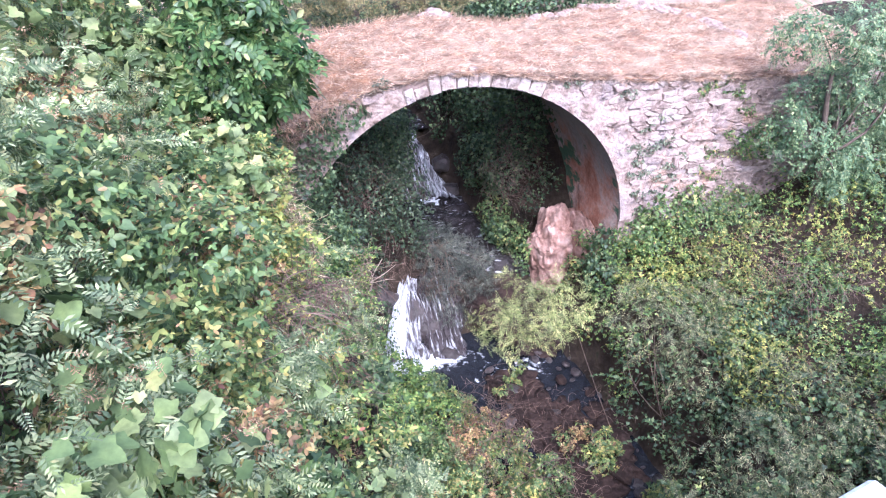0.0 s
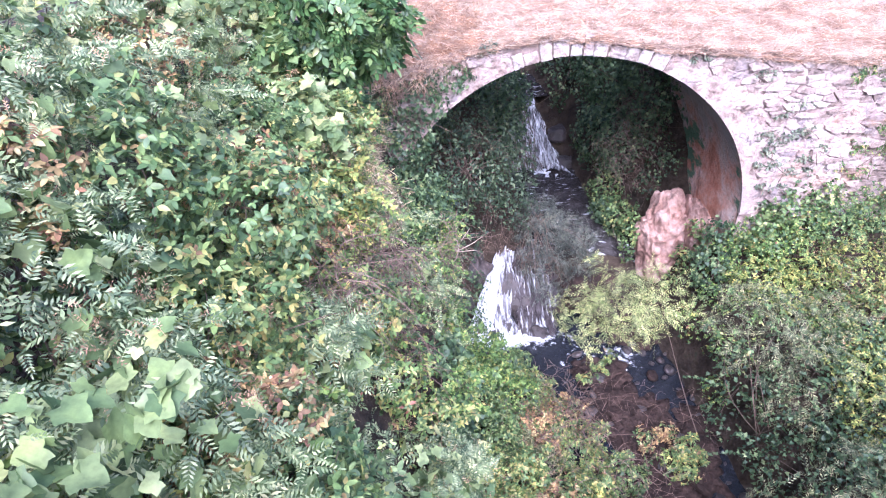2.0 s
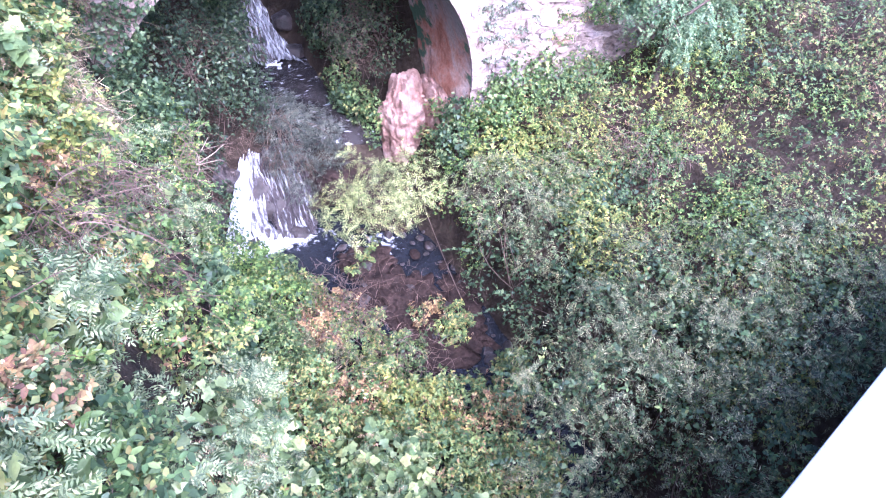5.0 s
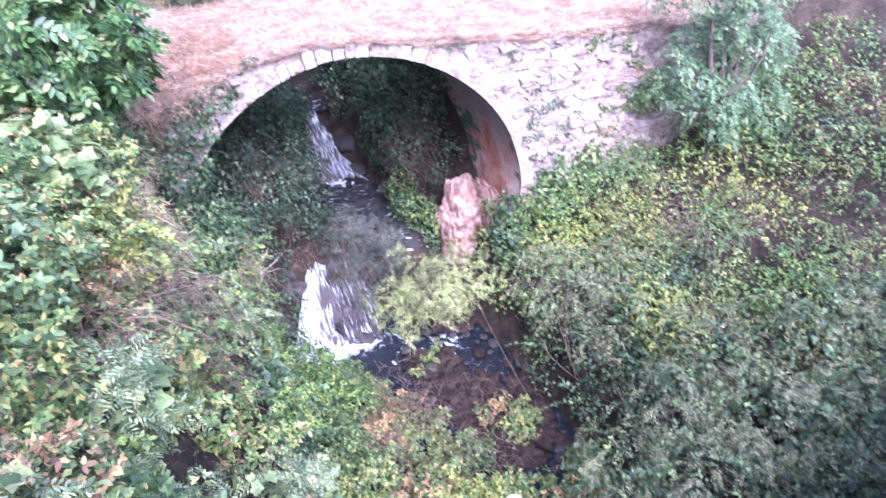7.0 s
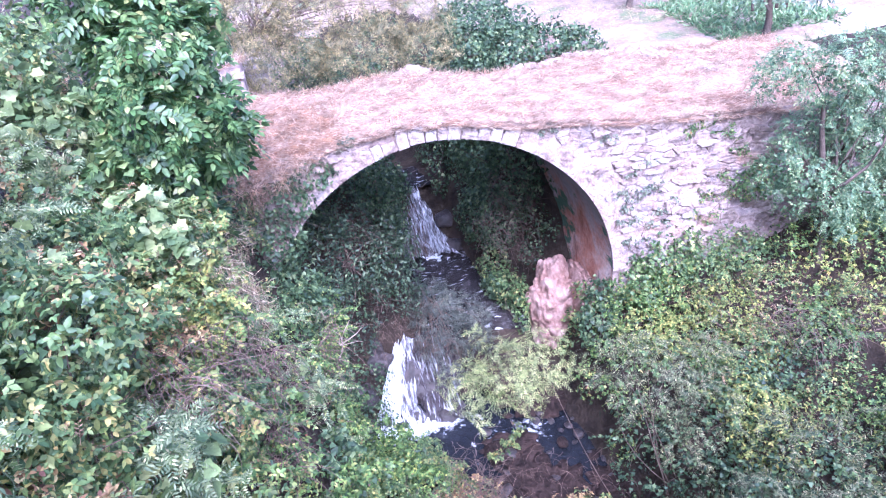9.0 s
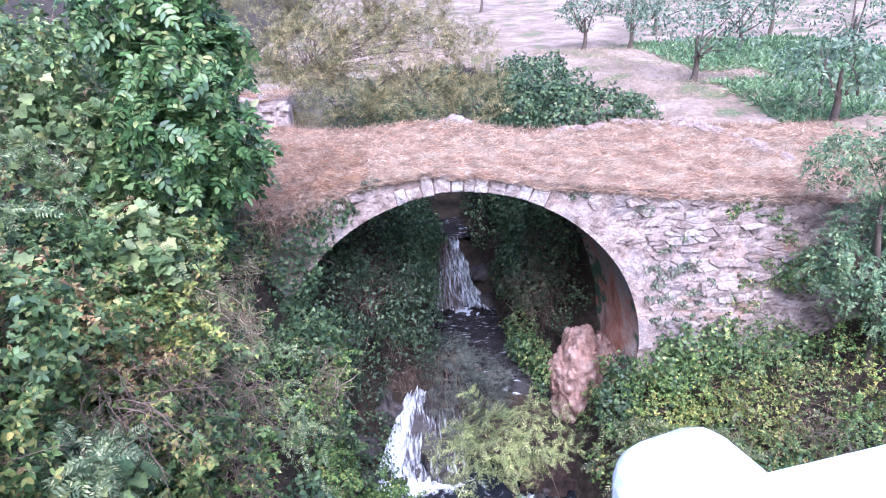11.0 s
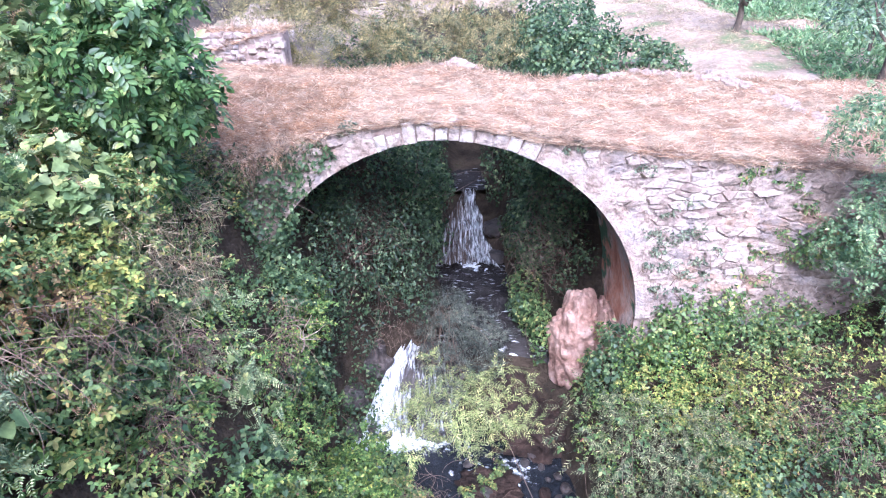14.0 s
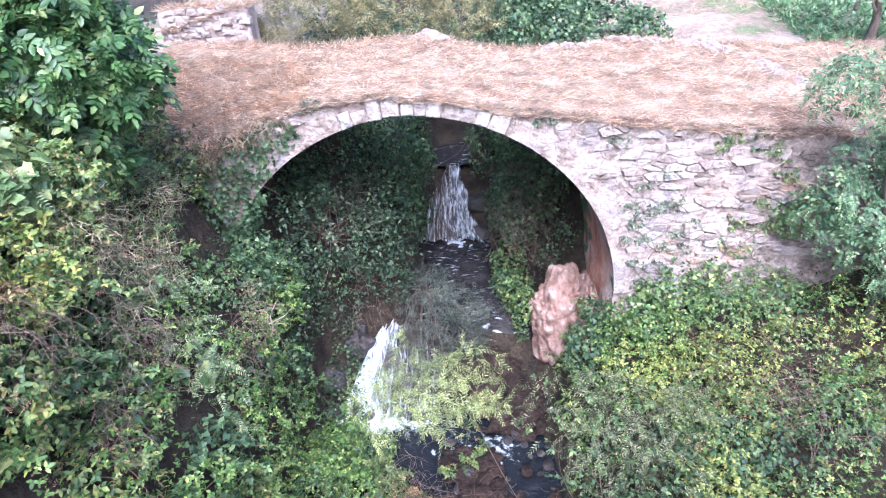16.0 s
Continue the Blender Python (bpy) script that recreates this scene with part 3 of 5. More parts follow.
for k, (px, py, pz, s) in enumerate([(-0.85, 6.3, 0.5, 0.3), (0.85, 6.2, 0.4, 0.3), (0.15, 5.85, 0.2, 0.17), (0.85, 5.4, 0.0, 0.26), (-0.85, 5.4, 0.0, 0.26), (-0.2, 4.6, -0.1, 0.14), (-2.1, 1.0, -0.4, 0.35), (-2.15, 0.6, -0.9, 0.3)]):
    rock("wet_rock", (px, py, pz), (s, s * 0.9, s * 0.7), 40.0 + k, M_WETROCK, "dark wet rock splitting the water of the cascade", 0.35, 50 * k, 3)
rng_rock = random.Random(5)
for k in range(110):
    px, py = rng_rock.uniform(-0.1, 2.1), rng_rock.uniform(-4.0, 0.2)
    s = rng_rock.uniform(0.03, 0.12)
    rock("stone", (px, py, -1.03 + rng_rock.uniform(-0.02, 0.12)), (s * 1.4, s, s * 0.5), 60.0 + k, M_WETROCK if k % 3 else M_MUD,
         "wet brown stone lying in the stream", 0.25, rng_rock.uniform(0, 360), 2)

# ---- the old bridge ----
ARCH_X, ARCH_Z = -0.33, 1.66
WIDTH = 2.75


def arch_r(deg):
    return float(np.interp(deg, [0, 30, 60, 90, 110, 136, 180], [2.97, 3.05, 3.07, 3.08, 3.0, 2.91, 2.86]))


def arch_at(deg, extra=0.0):
    r = arch_r(deg) + extra
    return ARCH_X + r * math.cos(radians(deg)), ARCH_Z + r * math.sin(radians(deg))


FRONT = ([-4.5, -2.65, -1.7, -1.1, -0.5, 0.08, 1.25, 2.3, 3.4, 4.55, 6.0, 8.0], [4.5, 4.70, 4.98, 5.03, 5.07, 5.01, 4.76, 4.60, 4.43, 4.31, 4.2, 4.15])
BACK = ([-4.5, -3.5, -2.8, -1.8, -1.0, 0.08, 0.63, 1.5, 2.4, 3.1, 4.0, 6.0, 8.0], [5.3, 5.24, 5.17, 5.06, 5.12, 5.13, 4.96, 4.84, 4.83, 4.90, 4.81, 4.65, 4.6])


def deck_z(x, y):
    f = np.clip(np.asarray(y) / WIDTH, 0, 1)
    return np.interp(x, *FRONT) * (1 - f) + np.interp(x, *BACK) * f


bridge = thing("stone_bridge", "old single-arched stone bridge overgrown with dry grass and ivy", "bridge")
bm = bmesh.new()
rows = []
for x in np.linspace(-4.4, ARCH_X - 2.86, 6)[:-1]:
    rows.append((x, -1.2))
for deg in np.linspace(180, 0, 61):
    rows.append(arch_at(deg))
jamb_x = ARCH_X + 2.97
for x in np.linspace(jamb_x + 0.02, 7.6, 18):
    rows.append((x, 0.2))
loops = []
for k, (x, z) in enumerate(rows):
    top_f, top_b = float(np.interp(x, *FRONT)) - 0.05, float(np.interp(x, *BACK)) - 0.05
    loops.append([bm.verts.new(c) for c in ((x, 0.026, z), (x, 0.026, top_f), (x, WIDTH - 0.04, top_b), (x, WIDTH - 0.04, z))])
for a, b in zip(loops, loops[1:]):
    for i in (0, 1, 2):
        bm.faces.new((a[i], a[i + 1], b[i + 1], b[i]))
part("masonry_core", bm, M_MORTAR, bridge, "rubble core and mortar")
bm = bmesh.new()
prev = None
line = [(ARCH_X - 2.86, -1.0), (ARCH_X - 2.86, 0.8)] + [arch_at(d, -0.006) for d in np.linspace(179, 1, 90)] + [(jamb_x - 0.03, 1.4), (jamb_x - 0.02, 1.1), (jamb_x, 0.8), (jamb_x + 0.01, 0.5), (jamb_x + 0.02, 0.2)]
for x, z in line:
    deep = WIDTH + (0.7 if x > 1.4 and z < 3.6 else 0.0)
    cur = [bm.verts.new((x - 0.05 * (x > 0) * min(1, (y - 0.04) / 0.4) * abs(noise.fractal(Vector((x, y * 1.6, z * 1.6)), 1.0, 2.0, 4)), y, z)) for y in np.linspace(0.04, deep, 25)]
    if prev:
        for i in range(24):
            bm.faces.new((prev[i], prev[i + 1], cur[i + 1], cur[i]))
    prev = cur
part("vault", bm, M_SOFFIT, bridge, "plastered vault stained red-brown, with green moss", True)


def block(bm, corners, front, depth, bevel, jit):
    """A dressed or rough stone: four corners in the wall's plane (x, z), drawn out to the front with a chamfered face."""
    c = np.array(corners, float)
    mid = c.mean(0)
    c = mid + (c - mid) * (1.0 if bevel < 0.01 else 0.985) + jit.uniform(-1, 1, (4, 2)) * bevel * 0.35
    inner = mid + (c - mid) * (1 - bevel / np.maximum(np.linalg.norm(c - mid, axis=1), 0.02))[:, None]
    back = [bm.verts.new((x, depth, z)) for x, z in c]
    rim = [bm.verts.new((x, front + bevel * 0.7, z)) for x, z in c]
    face = [bm.verts.new((x, front + jit.uniform(-1, 1) * min(0.008, bevel * 0.45), z)) for x, z in inner]
    hub = bm.verts.new((mid[0], front - min(0.012, bevel * 0.6), mid[1]))
    for i in range(4):
        j = (i + 1) % 4
        bm.faces.new((back[i], back[j], rim[j], rim[i]))
        bm.faces.new((rim[i], rim[j], face[j], face[i]))
        bm.faces.new((face[i], face[j], hub))


jit = np.random.default_rng(3)
deg = 3.0
while deg < 152:
    plain = deg < 60 or deg > 103
    step = math.degrees((0.2 if plain else jit.uniform(0.12, 0.27)) / 3.05)
    tall = 0.29 if plain else jit.uniform(0.16, 0.31)
    bm = bmesh.new()
    quad = [arch_at(deg + (0.0 if plain else 0.15)), arch_at(deg + step - (0.0 if plain else 0.15)), arch_at(deg + step - (0.0 if plain else 0.25), tall), arch_at(deg + (0.0 if plain else 0.25), tall)]
    block(bm, quad, -0.008 if plain else -0.025 + jit.uniform(-0.012, 0.014), 0.3, 0.003 if plain else 0.018, jit)
    part("voussoir", bm, M_COAT if plain else M_RING, bridge)
    deg += step

# ---- rubble facing: irregular stones fitted to one another ----
def clip_cell(poly, mid, nx, nz):
    out = []
    for i in range(len(poly)):
        p, q = poly[i], poly[(i + 1) % len(poly)]
        a, b = (p[0] - mid[0]) * nx + (p[1] - mid[1]) * nz, (q[0] - mid[0]) * nx + (q[1] - mid[1]) * nz
        if a <= 0:
            out.append(p)
        if a * b < 0:
            f = a / (a - b)
            out.append((p[0] + (q[0] - p[0]) * f, p[1] + (q[1] - p[1]) * f))
    return out


def on_face(x, z, keep=0.0):
    ang = math.degrees(math.atan2(z - ARCH_Z, x - ARCH_X))
    if z > float(np.interp(x, *FRONT)) - 0.09 - keep:
        return False
    if ang >= 0:
        return math.hypot(x - ARCH_X, z - ARCH_Z) > arch_r(ang) + 0.33
    return x > jamb_x + 0.2 or x < ARCH_X - 3.1


FLAT = 2.3
seeds = []
z = 0.7
while z < 5.1:
    x = -3.7 + jit.uniform(0, 0.2)
    while x < 6.9:
        w = jit.uniform(0.10, 0.42)
        seeds.append((x + jit.uniform(-0.05, 0.05), z + jit.uniform(-0.06, 0.06)))
        x += w
    z += 0.115
seeds = np.array(seeds)
far_rubble = bmesh.new()
scaled = seeds * np.array([1, FLAT])
for k, (x, z) in enumerate(seeds):
    if not on_face(x, z):
        continue
    poly = [(x - 0.3, z - 0.2), (x + 0.3, z - 0.2), (x + 0.3, z + 0.2), (x - 0.3, z + 0.2)]
    near = np.argsort(((scaled - scaled[k]) ** 2).sum(1))[1:14]
    for j in near:
        dx, dz = seeds[j] - seeds[k]
        poly = clip_cell(poly, ((x + seeds[j][0]) / 2, (z + seeds[j][1]) / 2), dx, dz * FLAT * FLAT)
    if len(poly) < 3 or jit.random() < (0.08 if x > -0.8 else 0.4):
        continue
    c = np.array(poly)
    mid = c.mean(0)
    dist = np.linalg.norm(c - mid, axis=1)
    c = mid + (c - mid) * (1 - 0.010 / np.maximum(dist, 0.03))[:, None]
    inner = mid + (c - mid) * (1 - 0.02 / np.maximum(dist, 0.04))[:, None]
    front = jit.uniform(-0.055, 0.025)
    tilt = jit.uniform(-0.2, 0.2, 2)
    bm = bmesh.new() if x < 4.4 else far_rubble
    back = [bm.verts.new((a, 0.15, b)) for a, b in c]
    rim = [bm.verts.new((a, front + 0.02, b)) for a, b in c]
    face = [bm.verts.new((a, front + (a - mid[0]) * tilt[0] + (b - mid[1]) * tilt[1], b)) for a, b in inner]
    n = len(c)
    for i in range(n):
        j = (i + 1) % n
        bm.faces.new((back[i], back[j], rim[j], rim[i]))
        bm.faces.new((rim[i], rim[j], face[j], face[i]))
    bm.faces.new(face)
    if bm is not far_rubble:
        part("stone", bm, M_STONE, bridge)
tagged(part("rubble", far_rubble, M_STONE, bridge), kind="stuff")

# what is left of the lime coat over the rubble, thick here and gone there
cx, cz = np.arange(-2.4, 6.9, 0.045), np.arange(0.9, 5.05, 0.045)
CX, CZ = np.meshgrid(cx, cz)
coat_y = 0.004 + 0.034 * fbm(CX, CZ * 1.5, 0.5, 5.0) + 0.011 * fbm(CX, CZ, 0.09, 2.0)
ids = np.arange(CX.size).reshape(CX.shape)
tris = []
for r in range(len(cz) - 1):
    for c in range(len(cx) - 1):
        px, pz = cx[c] + 0.02, cz[r] + 0.02
        ang = math.degrees(math.atan2(pz - ARCH_Z, px - ARCH_X))
        gap = 0.20 if 0 <= ang < 60 or ang > 106 else 0.34
        free = math.hypot(px - ARCH_X, pz - ARCH_Z) > arch_r(ang) + gap if ang >= 0 else px > jamb_x + 0.12
        if free and pz < float(np.interp(px, *FRONT)) - 0.08:
            a, b, d, e = ids[r, c], ids[r, c + 1], ids[r + 1, c + 1], ids[r + 1, c]
            tris += [(a, b, d), (a, d, e)]
part("lime_coat", tri_mesh("lime_coat", np.stack([CX, coat_y, CZ], -1).reshape(-1, 3), tris), M_COAT, bridge, "patchy remains of a lime coat over the rubble", True)

dxs, dys = np.arange(-4.4, 7.7, 0.07), np.arange(-0.06, WIDTH + 0.08, 0.07)
DX, DY = np.meshgrid(dxs, dys)
deck_surface = deck_z(DX, DY) + 0.035 * fbm(DX, DY, 0.5) + 0.05 * np.sin(np.clip(DY / WIDTH, 0, 1) * math.pi) - (0.06 + 0.06 * np.abs(fbm(DX, DY, 0.45, 3.0))) * (DY < 0.02)
part("grass_deck", grid_mesh("grass_deck", dxs, dys, deck_surface), M_STRAW, bridge, "trodden mat of dry pinkish grass", True)


# ---- foliage ----
def fan(outline):
    """A leaf blade: a fan of triangles from the stalk's end over half-outline points (along, across)."""
    pts = [(0, 0, 0)] + [(a, b, 0.18 * abs(b) - 0.125 * a * a) for a, b in outline] + [(a, -b, 0.18 * abs(b) - 0.125 * a * a) for a, b in outline[::-1] if b > 0]
    v = np.array(pts)
    return v, np.array([(0, i, i + 1) for i in range(1, len(pts) - 1)])


def join(pieces):
    vs, ts, k = [], [], 0
    for v, t in pieces:
        vs.append(v)
        ts.append(t + k)
        k += len(v)
    return np.concatenate(vs), np.concatenate(ts)


def turned(leaf, deg, at=(0, 0, 0), size=1.0):
    c, s = math.cos(radians(deg)), math.sin(radians(deg))
    v = leaf[0] * size
    return np.stack([v[:, 0] * c - v[:, 1] * s + at[0], v[:, 0] * s + v[:, 1] * c + at[1], v[:, 2] + at[2]], -1), leaf[1]


OVATE = fan([(0.3, 0.25), (0.68, 0.2), (1.0, 0.0)])
LANCE = (np.array([(0, 0, 0), (0.45, 0.10, 0.03), (1, 0, -0.12), (0.45, -0.10, 0.03)]), np.array([(0, 3, 1), (1, 3, 2)]))
IVY = fan([(-0.1, 0.4), (0.35, 0.45), (0.55, 0.25), (1.0, 0.0)])
LOBED = fan([(-0.12, 0.12), (-0.22, 0.40), (0.02, 0.42), (0.10, 0.54), (0.34, 0.70), (0.44, 0.54), (0.49, 0.41), (0.66, 0.35), (0.84, 0.2), (1.0, 0.0)])
small = fan([(0.45, 0.3), (1.0, 0.0)])
TRIPLE = join([turned(small, 0, (0.25, 0, 0), 0.75), turned(small, 75, (0.2, 0, 0), 0.6), turned(small, -75, (0.2, 0, 0), 0.6)])
broad = fan([(0.3, 0.27), (0.7, 0.21), (1.0, 0.0)])
TRIPLE_FINE = join([turned(broad, 0, (0.25, 0, 0), 0.75), turned(broad, 75, (0.2, 0, 0), 0.6), turned(broad, -75, (0.2, 0, 0), 0.6)])
leaflet = (np.array([(0, 0, 0), (0.5, 0.16, 0.02), (1, 0, -0.05), (0.5, -0.16, 0.02)]), np.array([(0, 3, 1), (1, 3, 2)]))
PINNATE = join([(np.array([(0, 0.006, 0), (0, -0.006, 0), (1.0, 0, -0.2)]), np.array([(0, 1, 2)]))]
               + [turned(leaflet, s * (66 - 3 * i), (0.16 + 0.115 * i, 0, -0.02 * i * i * 0.4), 0.30 - 0.02 * i) for i in range(7) for s in (1, -1)]
               + [turned(leaflet, 0, (0.92, 0, -0.17), 0.24)])
BLADE = (np.array([(0, 0.02, 0), (0, -0.02, 0), (0.6, 0.0, 0.06), (1, 0, -0.15)]), np.array([(0, 1, 2), (0, 2, 3)]))

STRAW = (np.array([(0, 0.012, 0), (0, -0.012, 0), (0.6, 0.009, 0.015), (1, 0, -0.02)]), np.array([(0, 1, 2), (0, 2, 3)]))
twig = (np.array([(0, 0.008, 0), (0, -0.008, 0), (1.0, 0, 0.0)]), np.array([(0, 1, 2)]))
SPRAY = join([twig] + [turned(LANCE, (1 if i % 2 else -1) * (48 - 2 * i), (0.12 + 0.09 * i, 0, 0.015 * (i % 3 - 1)), 0.30 - 0.012 * i) for i in range(10)])
COMPOUND = join([twig] + [turned(OVATE, sd * (62 - 6 * i), (0.3 + 0.2 * i, 0, -0.03 * i * i), 0.42) for i in range(3) for sd in (1, -1)] + [turned(OVATE, 0, (0.85, 0, -0.2), 0.45)])
PLUME = join([twig] + [turned(leaflet, (1 if i % 2 else -1) * (70 - 4 * i), (0.3 + 0.06 * i, 0, 0.02 * (i % 3)), 0.14) for i in range(7)])


def unit(v):
    return v / np.maximum(np.linalg.norm(v, axis=-1, keepdims=True), 1e-6)


def leaf_mesh(name, leaf, at, normal, along, size):
    """Many leaves in one mesh: each at a place, facing a normal, pointing along a way."""
    v, t = leaf
    b = unit(np.cross(normal, along))
    a = np.cross(b, normal)
    w = (at[:, None] + size[:, None, None] * (v[None, :, 0:1] * a[:, None] + v[None, :, 1:2] * b[:, None] + v[None, :, 2:3] * normal[:, None]))
    tris = t[None] + (np.arange(len(at)) * len(v))[:, None, None]
    return tri_mesh(name, w.reshape(-1, 3), tris.reshape(-1, 3))


def shell(n, blobs, rnd, facing, depth=0.45, lump=0.46):
    """Places on the lumpy outsides of ellipsoids, and the ways out of them; what lies deep inside a neighbour is left out."""
    b = np.array(blobs, float)
    area = b[:, 3] * b[:, 4] + b[:, 4] * b[:, 5] + b[:, 3] * b[:, 5]
    k = rnd.choice(len(b), n * 2, p=area / area.sum())
    d = unit(rnd.normal(size=(n * 2, 3)))
    ok = d @ unit(np.array(facing, float)) > -0.35
    k, d = k[ok], d[ok]
    c, r = b[k, :3], b[k, 3:]
    s = 1 - depth * rnd.random(len(d)) ** 1.6 + lump * fbm(d[:, 0] * 2 + c[:, 0], d[:, 1] * 2 + d[:, 2] * 1.7 + c[:, 1], 0.9, 2.0)
    p = c + d * r * s[:, None]
    inside = np.zeros(len(p), bool)
    for q in b:
        inside |= (((p - q[:3]) / q[3:]) ** 2).sum(1) < 0.42
    p, d, k = p[~inside][:n], d[~inside][:n], k[~inside][:n]
    return p, d


def leaves_on(name, leaf, mat, parent, n, blobs, size, rnd, facing=(0, -0.4, 1), droop=0.5, depth=0.5, lift=0.6, label="", spread=0.75):
    p, d = shell(n, blobs, rnd, facing, depth)
    m = len(p)
    nrm = unit(d + np.array([0, -0.1, lift]) + spread * rnd.normal(size=(m, 3)))
    al = unit(rnd.normal(size=(m, 3)) + 0.6 * d - np.array([0, 0, droop]))
    sz = size * rnd.uniform(0.5, 1.3, m)
    return part(name, leaf_mesh(name, leaf, p, nrm, al, sz), mat, parent, label)


def tube(path, radii, sides=4):
    path = np.asarray(path, float)
    n = len(path)
    tan = unit(np.gradient(path, axis=0))
    ref = np.where(np.abs(tan[:, 2:3]) > 0.9, np.array([[1.0, 0, 0]]), np.array([[0, 0, 1.0]]))
    u = unit(np.cross(tan, ref))
    w = np.cross(tan, u)
    a = np.linspace(0, 2 * math.pi, sides, endpoint=False)
    ring = path[:, None] + np.asarray(radii)[:, None, None] * (np.cos(a)[None, :, None] * u[:, None] + np.sin(a)[None, :, None] * w[:, None])
    i = np.arange(n - 1)[:, None] * sides
    j, k = np.arange(sides)[None], (np.arange(sides)[None] + 1) % sides
    q = [(i + j).ravel(), (i + k).ravel(), (i + sides + k).ravel(), (i + sides + j).ravel()]
    return ring.reshape(-1, 3), np.concatenate([np.stack([q[0], q[1], q[2]], -1), np.stack([q[0], q[2], q[3]], -1)])


def stems_to(name, base, blobs, n, thick, mat, parent, rnd, wander=0.2, reach=1.0):
    tips, _ = shell(max(n, 4), blobs, rnd, (0, -0.3, 1), 0.3)
    for tip in tips[:n]:
        a = np.array(base) + rnd.normal(size=3) * np.array([0.1, 0.1, 0.0])
        s = np.linspace(0, 1, 7)[:, None]
        mid = (a + tip) / 2 + rnd.normal(size=3) * wander * np.linalg.norm(tip - a) + np.array([0, 0, 0.15]) * np.linalg.norm(tip - a)
        path = a * (1 - s) ** 2 + 2 * mid * s * (1 - s) + (a + (tip - a) * reach) * s ** 2
        part(name, tri_mesh(name, *tube(path, thick * np.linspace(1, 0.25, 7))), mat, parent)


def shoots(leaf, blobs, size, rnd, facing, n):
    """Arching shoots that stand out of a bush, with leaves set along them."""
    tips, out = shell(max(n, 4), blobs, rnd, facing, 0.15)
    s = np.linspace(0.0, 1.0, 15)[:, None]
    at, way, nrm = [], [], []
    for p, d in zip(tips[:n], out):
        reach = rnd.uniform(0.25, 0.5) * blobs[0, 3] / 0.5
        bend = unit(d + 0.7 * rnd.normal(size=3) + np.array([0, 0, 0.5]))
        path = p + reach * (bend * s + np.array([0, 0, -0.55]) * s * s)
        side = unit(np.cross(bend, rnd.normal(size=3)))
        turn = np.where(np.arange(15) % 2 == 0, 1.0, -1.0)[:, None]
        at.append(path)
        way.append(unit(side * turn + 0.5 * bend + 0.2 * rnd.normal(size=(15, 3))))
        nrm.append(unit(np.array([0, -0.2, 1.0]) + 0.4 * rnd.normal(size=(15, 3))))
    at, way, nrm = np.concatenate(at), np.concatenate(way), np.concatenate(nrm)
    return leaf_mesh("new_growth", leaf, at, nrm, way, size * rnd.uniform(0.7, 1.15, len(at)))


SPECIES = {
    "dead": ("dead_bramble", TRIPLE, L_DEAD, 0.075, 300, "withered bramble with dry brown and orange leaves", "bramble"),
    "ivy": ("ivy_bush", IVY, L_IVY, 0.072, 470, "dark green ivy sprawling over the steep bank", "ivy"),
    "bramble": ("bramble_bush", TRIPLE, L_BRAMBLE, 0.085, 430, "arching green bramble with toothed leaves on the bank", "bramble"),
    "autumn": ("bramble_bush", TRIPLE, L_AUTUMN, 0.085, 420, "bramble turning yellow and red-brown on the bank", "bramble"),
    "bright": ("bramble_bush", TRIPLE, L_BRIGHT, 0.085, 430, "fresh green bramble with toothed leaves on the bank", "bramble"),
    "yellow": ("bramble_bush", TRIPLE, L_YELLOW, 0.085, 430, "bramble with yellowing leaves among green ones", "bramble"),
    "hop": ("vine_bush", LOBED, L_HOP, 0.1, 235, "pale green lobed vine leaves climbing over shrubs", "vine"),
    "pinnate": ("feathery_shrub", PINNATE, L_PINNATE, 0.19, 165, "grey-green shrub with feathered leaves on the bank", "shrub"),
    "sallow": ("willow_shrub", SPRAY, L_SALLOW, 0.19, 300, "grey-green narrow-leaved willow shrub beside the stream", "shrub"),
    "willow": ("willow_shrub", SPRAY, L_WILLOW, 0.18, 460, "yellow-green young willow leaning over the pool", "shrub"),
}
MIXED = {"dead": ("bramble", 0.35), "bramble": ("ivy", 0.15), "autumn": ("bramble", 0.2), "yellow": ("bright", 0.2), "bright": ("ivy", 0.15), "hop": ("pinnate", 0.3), "pinnate": ("hop", 0.2), "sallow": ("bramble", 0.15)}


